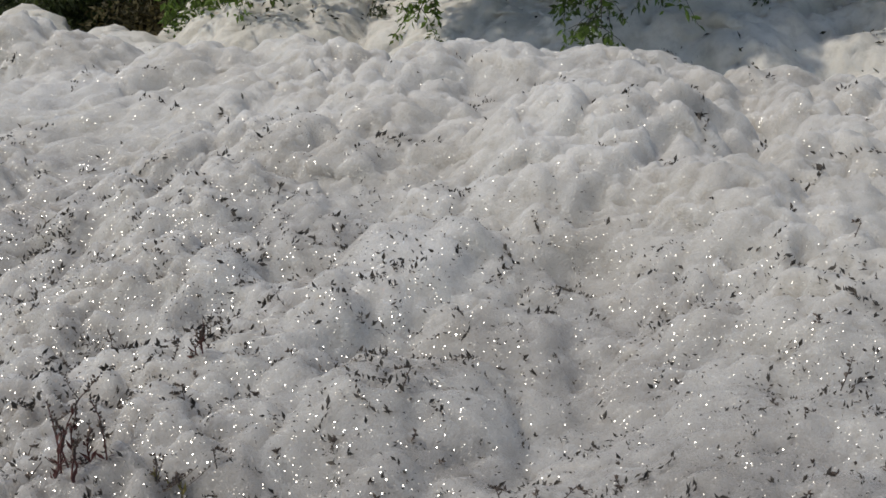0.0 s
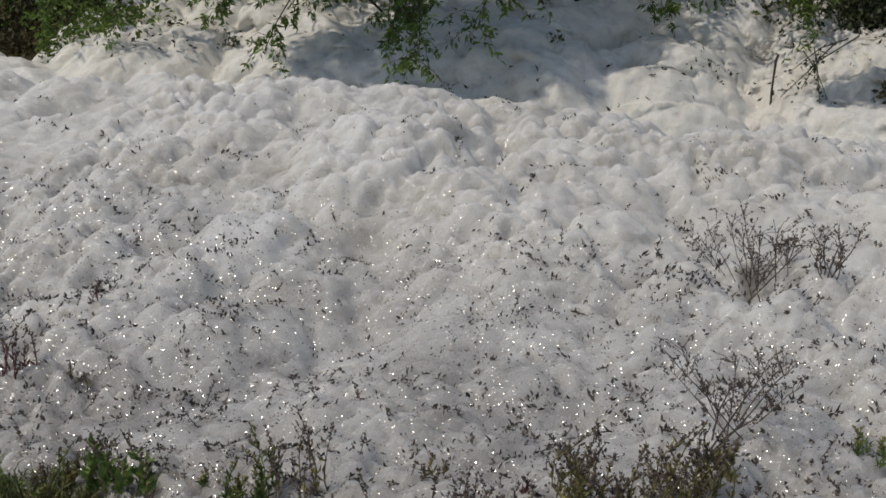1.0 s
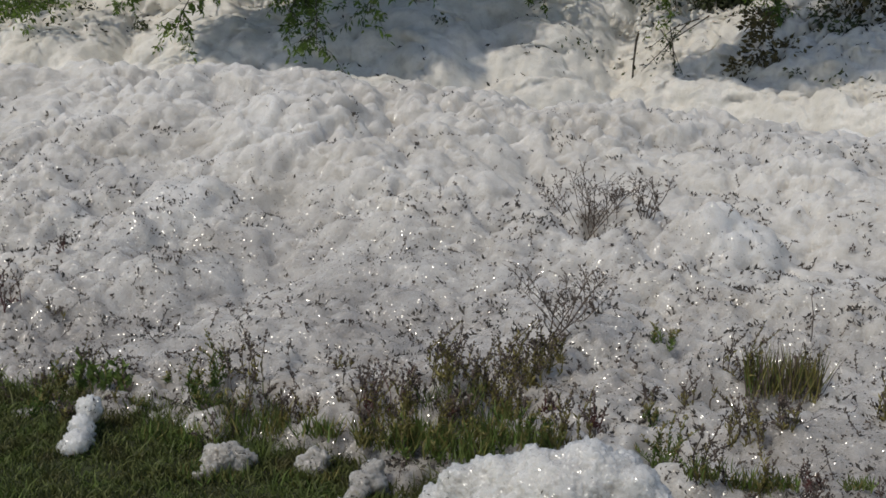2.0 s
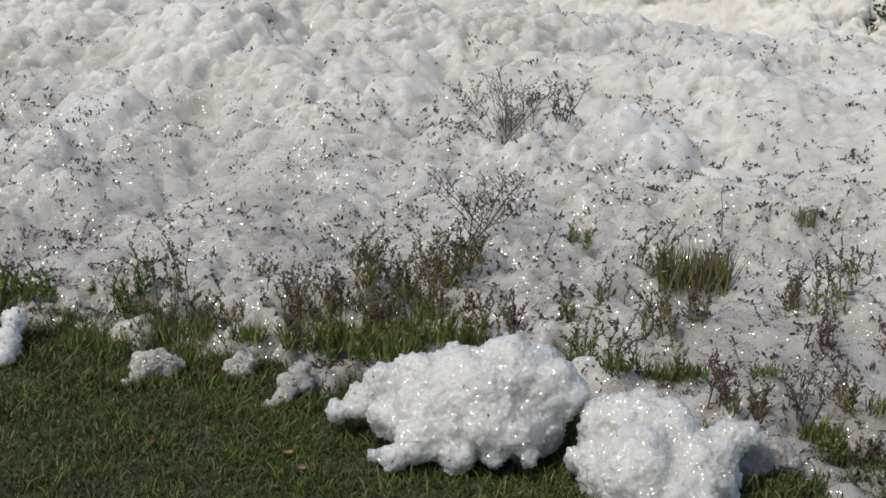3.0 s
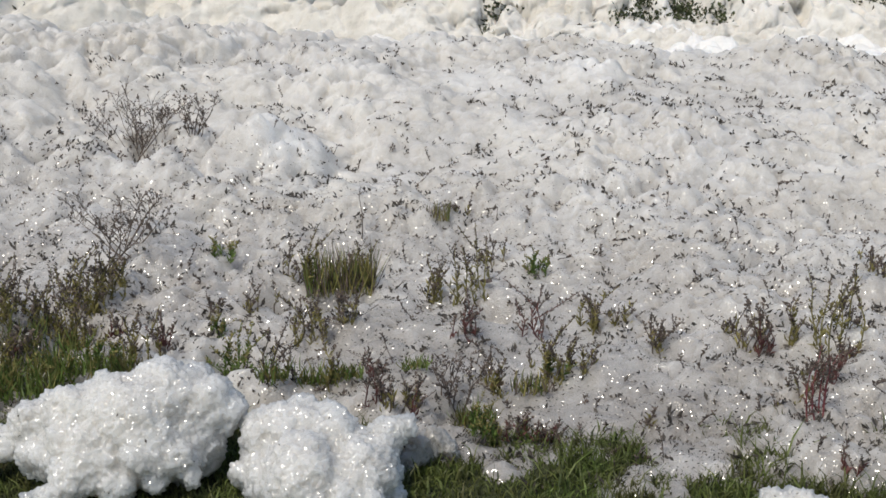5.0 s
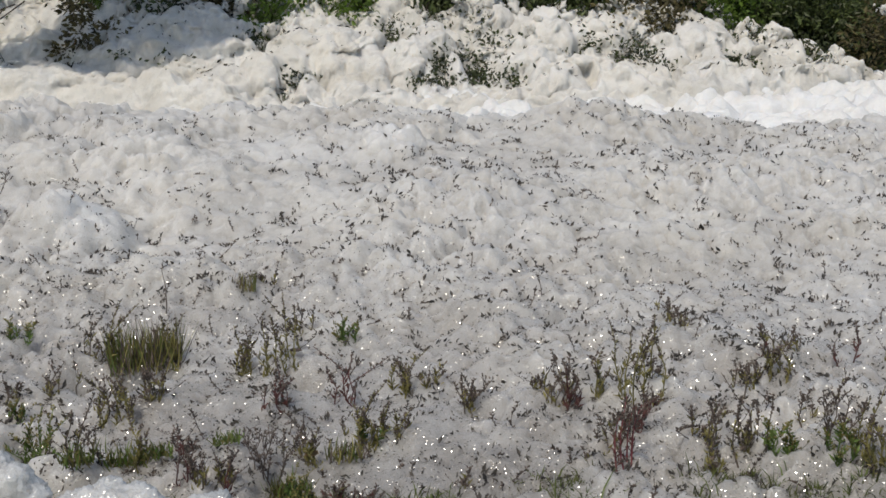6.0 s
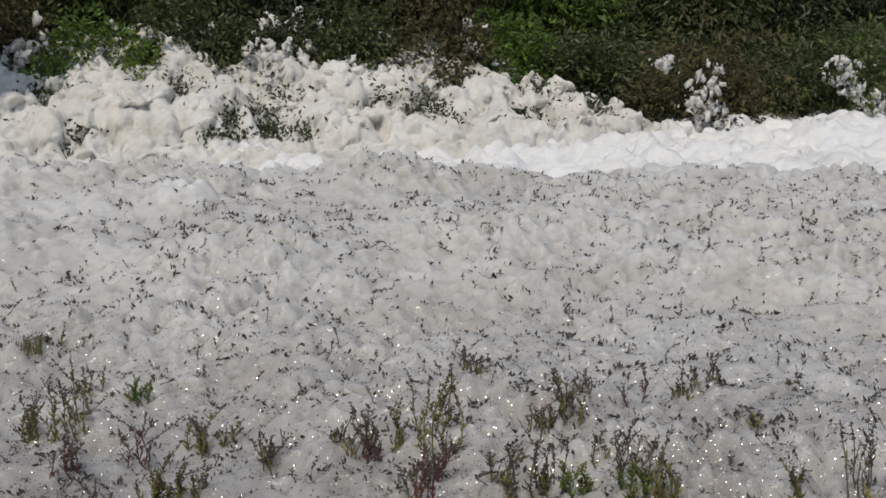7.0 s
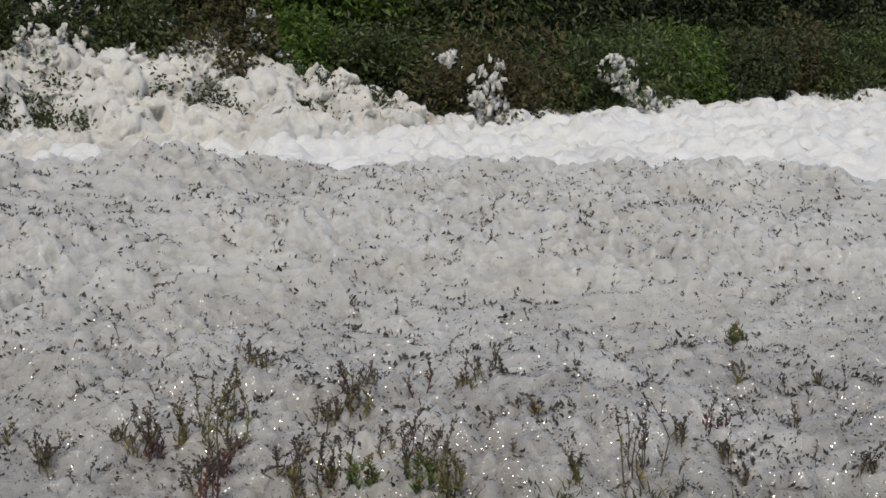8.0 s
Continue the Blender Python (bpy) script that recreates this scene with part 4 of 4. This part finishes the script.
herb(3.05, 2.92, 0.10, 0.08, "brown", 4)
herb(3.42, 2.68, 0.13, 0.08, "brown", 4)
herb(2.23, 4.05, 0.08, 0.09, "brown", 3)
herb(1.99, 4.60, 0.11, 0.09, "brown", 3)
herb(2.66, 3.54, 0.06, 0.08, "brown", 3)
herb(-3.42, 5.37, 0.13, 0.04, "red", 2)
herb(-3.39, 4.86, 0.20, 0.14, "red", 7)
herb(-3.20, 4.94, 0.09, 0.05, "brown", 3)
herb(-2.67, 4.36, 0.24, 0.19, "dock", 7)
herb(-2.57, 4.37, 0.15, 0.13, "dock", 5)
herb(-2.08, 4.27, 0.23, 0.08, "green", 5)
herb(-1.99, 4.39, 0.22, 0.10, "brown", 5)
herb(-1.75, 4.13, 0.14, 0.09, "brown", 5)
herb(-2.72, 4.08, 0.11, 0.16, "green", 7)
herb(-1.15, 4.19, 0.11, 0.20, "grass", 7)
herb(-1.02, 4.34, 0.26, 0.17, "olive", 11)
herb(-1.05, 4.15, 0.11, 0.22, "grass", 7)
herb(-0.96, 4.68, 0.20, 0.15, "olive", 8)
herb(-1.03, 4.58, 0.25, 0.13, "olive", 8)
herb(-1.31, 4.15, 0.19, 0.16, "olive", 8)
herb(-1.49, 4.20, 0.19, 0.15, "brown", 6)
herb(-1.26, 4.47, 0.20, 0.11, "brown", 6)
herb(-2.13, 3.96, 0.09, 0.23, "grass", 12)
herb(-1.86, 4.08, 0.12, 0.25, "grass", 16)
herb(-1.57, 3.99, 0.08, 0.16, "grass", 10)
herb(-1.32, 3.97, 0.12, 0.22, "grass", 16)
herb(-1.21, 4.02, 0.10, 0.22, "grass", 16)
herb(-1.07, 3.95, 0.10, 0.23, "grass", 20)
herb(-0.95, 4.04, 0.09, 0.22, "grass", 14)
herb(-0.81, 4.03, 0.09, 0.16, "grass", 10)
herb(-1.15, 4.02, 0.15, 0.24, "green", 12)
herb(-0.98, 3.98, 0.13, 0.20, "green", 10)
herb(-1.32, 4.02, 0.13, 0.20, "olive", 9)
for gx, gy in ((-1.87, 3.64), (-1.79, 3.68), (-1.53, 3.74), (-1.34, 3.54), (-1.26, 3.62), (-1.90, 3.72), (-1.48, 3.76)):
    herb(gx, gy, 0.055, 0.13, "grass", 5)
herb(-0.27, 3.87, 0.08, 0.11, "grass", 8)
herb(-0.13, 3.94, 0.08, 0.15, "grass", 10)
herb(-0.02, 3.93, 0.06, 0.09, "grass", 6)
herb(0.19, 3.91, 0.05, 0.09, "grass", 6)
herb(0.56, 3.82, 0.07, 0.13, "grass", 8)
herb(0.37, 3.71, 0.08, 0.14, "grass", 10)


def dead_branch(x, y, z):
    """A dark snag that stands in the bank's foam, with a thin forked bough leaning over it."""
    root = new("dead_branch")
    root.location = (x, y, z)
    tagged(root, "dark dead snag with thin forked twigs in foam", "branch")
    v, f = tube([Vector((0, 0, -0.3)), Vector((0.01, 0, 0.1)), Vector((0.03, 0.01, 0.36)), Vector((0.05, 0.01, 0.44))], 0.01, 0.014, 6)
    mesh_object("snag", v, f, BARK, root, True)
    rng = random.Random(3)
    for k in range(6):
        a = Vector((0.75 - 0.1 * k, 0.25, 0.62 - 0.03 * k))
        b = Vector((0.1 + 0.09 * k, -0.05, rng.uniform(-0.05, 0.35)))
        v, f = tube([a, a.lerp(b, 0.5) + Vector((0, 0, 0.06)), b], 0.008, 0.003, 4)
        bough = mesh_object("bough", v, f, BARK, root, True)
        places = np.array([a.lerp(b, rng.uniform(0.2, 0.9)) for _ in range(16)])
        length = np.full(16, 0.05)
        tagged(scatter("foliage", places, np.random.default_rng(k).normal(size=(16, 3)), length, length * 0.45, LEAF, bough), kind="stuff")


dead_branch(-1.85, 13.7, 0.6)

# smaller herbs crowd between them along the lawn's edge
more = random.Random(19)
for count, x0, x1, near, far, kinds in ((22, -1.75, -0.45, 0.02, 0.8, ("olive", "brown", "olive", "red", "green")),
                                        (16, -3.2, -1.75, -0.05, 0.4, ("green", "olive", "brown")),
                                        (20, -0.45, 1.8, 0.0, 1.0, ("brown", "olive", "red", "brown")),
                                        (24, 1.6, 4.6, 0.4, 1.5, ("brown", "brown", "brown", "red"))):
    for k in range(count):
        hx = more.uniform(x0, x1)
        herb(hx, float(edge_y(hx)) + more.uniform(near, far), more.uniform(0.06, 0.16), more.uniform(0.05, 0.12), more.choice(kinds), more.randint(1, 4))


def fallen_leaf(x, y, size, mat, turn, label):
    """One curled dead leaf, cupped and with a short stalk."""
    bm = bmesh.new()
    rows = []
    for k in range(7):
        u = k / 6
        w = 0.5 * size * 0.62 * math.sin(math.pi * (0.06 + 0.9 * u)) ** 0.8
        rows.append([bm.verts.new((a * w, (u - 0.5) * size, 0.012 + 0.25 * size * (a * a * 0.7 + (u - 0.5) ** 2))) for a in (-1, -0.5, 0, 0.5, 1)])
    for a, b in zip(rows, rows[1:]):
        for k in range(4):
            bm.faces.new((a[k], a[k + 1], b[k + 1], b[k]))
    mesh = bpy.data.meshes.new("fallen_leaf")
    bm.to_mesh(mesh)
    bm.free()
    mesh.materials.append(mat)
    ob = new("fallen_leaf", mesh)
    ob.matrix_basis = pose(x, y, float(surface_z(x, y)) + 0.012, 8, -6, turn)
    tagged(ob, label, "leaf", "fallen leaves")


fallen_leaf(0.45, 3.82, 0.055, TAN, 120, "curled tan dead leaf caught in the foam's edge")
fallen_leaf(-1.59, 3.23, 0.035, HERB_RED, 26, "small reddish fallen leaf lying on the lawn")
fallen_leaf(-1.17, 3.25, 0.035, TAN, 135, "small tan fallen leaf lying on the grass")
fallen_leaf(-1.10, 3.16, 0.030, TAN, 130, "small tan fallen leaf lying on the grass")
fallen_leaf(-1.10, 3.16, 0.050, HERB_BROWN, 130, "dark brown fallen leaf lying on the lawn")
fallen_leaf(0.50, 4.62, 0.050, HERB_BROWN, 110, "brown withered leaf hanging at a herb's foot")


# ---- lawn ----
def lawn_grass():
    rng = np.random.default_rng(8)
    parts = []
    for n, x0, x1, y0, y1, size in ((175000, -3.6, 2.3, 2.6, 5.0, 0.021), (170000, -6.5, 4.5, -2.5, 5.2, 0.04)):
        x, y = rng.uniform(x0, x1, n), rng.uniform(y0, y1, n)
        open_lawn = bare(x, y)
        tuft = smooth_noise(x, y, 0.13, 91)
        ok = (y < edge_y(x) + 1.1) & (open_lawn | ((tuft > 0.62) & (y < edge_y(x) + 0.35))) & (rng.random(n) < 0.45 + 0.75 * tuft)
        parts.append((x[ok], y[ok], np.full(ok.sum(), size) * (0.6 + 0.7 * tuft[ok]) * (1 + 0.8 * np.exp(-np.abs(y[ok] - edge_y(x[ok]) - 0.1) / 0.18))))
    x, y, size = (np.concatenate(q) for q in zip(*parts))
    n = len(x)
    foot = np.stack([x, y, np.where(bare(x, y), 0, surface_z(x, y) - 0.02)], 1)
    length = size * rng.uniform(0.6, 1.5, n)
    lean = rng.normal(size=(n, 2)) * 0.6
    turn = rng.uniform(0, math.pi, n)
    side = np.stack([np.cos(turn), np.sin(turn), np.zeros(n)], 1) * (0.0016 + 0.0014 * rng.random(n))[:, None]
    mid = foot + np.stack([lean[:, 0] * 0.35, lean[:, 1] * 0.35, np.full(n, 0.62)], 1) * length[:, None]
    tip = foot + np.stack([lean[:, 0], lean[:, 1], np.full(n, 0.95)], 1) * length[:, None]
    v = np.stack([foot - side, foot + side, mid + side, mid - side, tip], 1).reshape(-1, 3)
    b = np.arange(n)[:, None] * 5
    faces = (b + np.array([0, 1, 2, 3])).tolist() + (b + np.array([3, 2, 4])).tolist()
    ob = mesh_object("grass", v.tolist(), faces, GRASS)
    tagged(ob, "short green mown lawn grass with dark soil between", "grass", kind="stuff")


def debris():
    """Dark scraps of leaf and stalk that lie along the creases of the foam."""
    rng = random.Random(31)
    pieces_x, pieces_y, ways, sizes = [], [], [], []
    tries = 0
    while tries < 9500:
        tries += 1
        x = rng.uniform(-6.5, 9.0)
        s = rng.random() ** 1.3
        y = float(edge_y(x) + s * (crest_y(x) - edge_y(x)))
        far = s > (0.42 if x > -1 else 0.58)
        rate = 0.16 + 0.6 * min(1, max(0, (x + 2.5) / 4)) if far else 0.9
        if rng.random() > rate or math.hypot(x, y) < 2.2:
            continue
        turn = rng.uniform(0, 6.28)
        bold = rng.uniform(0.65, 1.4)
        for step in range(rng.choice((1, 1, 1, 2, 4, 8, 14))):
            turn += rng.gauss(0, 0.55)
            x += 0.014 * math.cos(turn) * rng.uniform(0.4, 1.9)
            y += 0.014 * math.sin(turn) * rng.uniform(0.4, 1.9)
            for j in range(rng.choice((1, 1, 2, 3))):
                pieces_x.append(x + rng.gauss(0, 0.004))
                pieces_y.append(y + rng.gauss(0, 0.004))
                ways.append((0.8 * math.cos(turn) + rng.gauss(0, 0.4), 0.8 * math.sin(turn) + rng.gauss(0, 0.4), rng.uniform(-0.2, 1.6)))
                sizes.append(rng.choice((0.008, 0.011, 0.015, 0.019, 0.027)) * bold * (0.95 if far else 0.8 if x < -1.5 else 1))
    for k in range(42000):  # crumbs in the thin foam along the lawn
        x = rng.uniform(-4.5, 6.5)
        s = rng.random() ** 1.6 * 0.55
        if x < -1.6 and rng.random() < 0.5:
            continue
        pieces_x.append(x)
        pieces_y.append(float(edge_y(x)) + s * 4.6)
        ways.append((rng.gauss(0, 1), rng.gauss(0, 1), rng.uniform(0, 0.8)))
        sizes.append(rng.uniform(0.005, 0.013))
    px, py = np.array(pieces_x), np.array(pieces_y)
    pz = surface_z(px, py)
    py = py - np.where(pz > 0, field_bulge(px, py, pz), 0) - 0.003
    pz = pz + 0.006
    size = np.array(sizes)
    ob = scatter("debris", np.stack([px, py, pz], 1), np.array(ways), size, size * 0.42, DEBRIS)
    tagged(ob, "dark scraps of dead leaf and stalk on foam", "debris", kind="stuff")


def bank_litter():
    """Dark leaves and stalks that stick out of the heaped foam."""
    rng = np.random.default_rng(12)
    n = 9000
    x = rng.uniform(-8, 7.6, n)
    y = bank_y(x) + rng.uniform(-0.3, 2.6, n)
    z, body = bank_top(x, y)
    ok = (smooth_noise(x, y, 0.35, 80) + 0.4 * rng.random(n) > 0.76) & (body > 0) & (rng.random(n) < np.where(x < -1, 0.35, 1))
    p = np.stack([x, y - 0.14, z + 0.005], 1)[ok]
    way = rng.normal(size=p.shape) * np.array((1, 0.8, 0.6)) + np.array((0, -0.5, 0.3))
    length = rng.uniform(0.025, 0.075, len(p))
    ob = scatter("bank_litter", p, way, length, length * 0.4, BANK_SOIL)
    tagged(ob, "dark dead leaves poking out of heaped foam", "debris", kind="stuff")


bank_litter()


def sprigs():
    """Tips of buried plants that poke out of the near foam, too many to count."""
    rng = random.Random(77)
    pieces = []
    n = 0
    while n < 1500:
        x = rng.uniform(-4.2, 7.5)
        s = rng.random() ** 1.2 * (0.75 if x < 1 else 0.97)
        y = float(edge_y(x) + s * (crest_y(x) - edge_y(x)))
        if x < -2 and s > 0.35 or math.hypot(x, y) < 2.2:
            continue
        n += 1
        z = surface_z(x, y)
        p = Vector((x, float(y - field_bulge(np.float64(x), y, z)), float(z) - 0.01))
        tall = rng.choice((0.025, 0.035, 0.05, 0.07, 0.11)) * rng.uniform(0.8, 1.2) * (1 - 0.5 * s)
        tip = p + Vector((rng.gauss(0, 0.5), rng.gauss(0, 0.4), 1)).normalized() * tall
        if rng.random() < 0.25:
            tip = p + Vector((rng.gauss(0, 1), rng.gauss(0, 1), 0.25)).normalized() * tall
        mid = p.lerp(tip, 0.5) + Vector((rng.gauss(0, 0.008), rng.gauss(0, 0.008), 0))
        if rng.random() < 0.3:  # a stalk that arches over
            mid, tip = p.lerp(tip, 0.8), p.lerp(tip, 0.7) + Vector((rng.choice((-1, 1)) * tall * rng.uniform(0.3, 0.6), rng.gauss(0, 0.01), 0))
        pieces.append(tube([p, mid, tip], 0.0019, 0.001, 3))
        for j in range(int(6 + tall * 160)):
            q = (p.lerp(mid, rng.random()) if rng.random() < 0.3 else mid.lerp(tip, rng.random()))
            s2 = rng.uniform(0.007, 0.016)
            pieces.append(bud(q, Vector((rng.gauss(0, 0.7), rng.gauss(0, 0.7), rng.uniform(0, 1.2))), s2, s2 * 0.5))
    v, f = join(pieces)
    ob = mesh_object("sprigs", v, f, HERB_BROWN)
    tagged(ob, "brown tips of buried herbs poking from foam", "herb", kind="stuff")


lawn_grass()
debris()
sprigs()
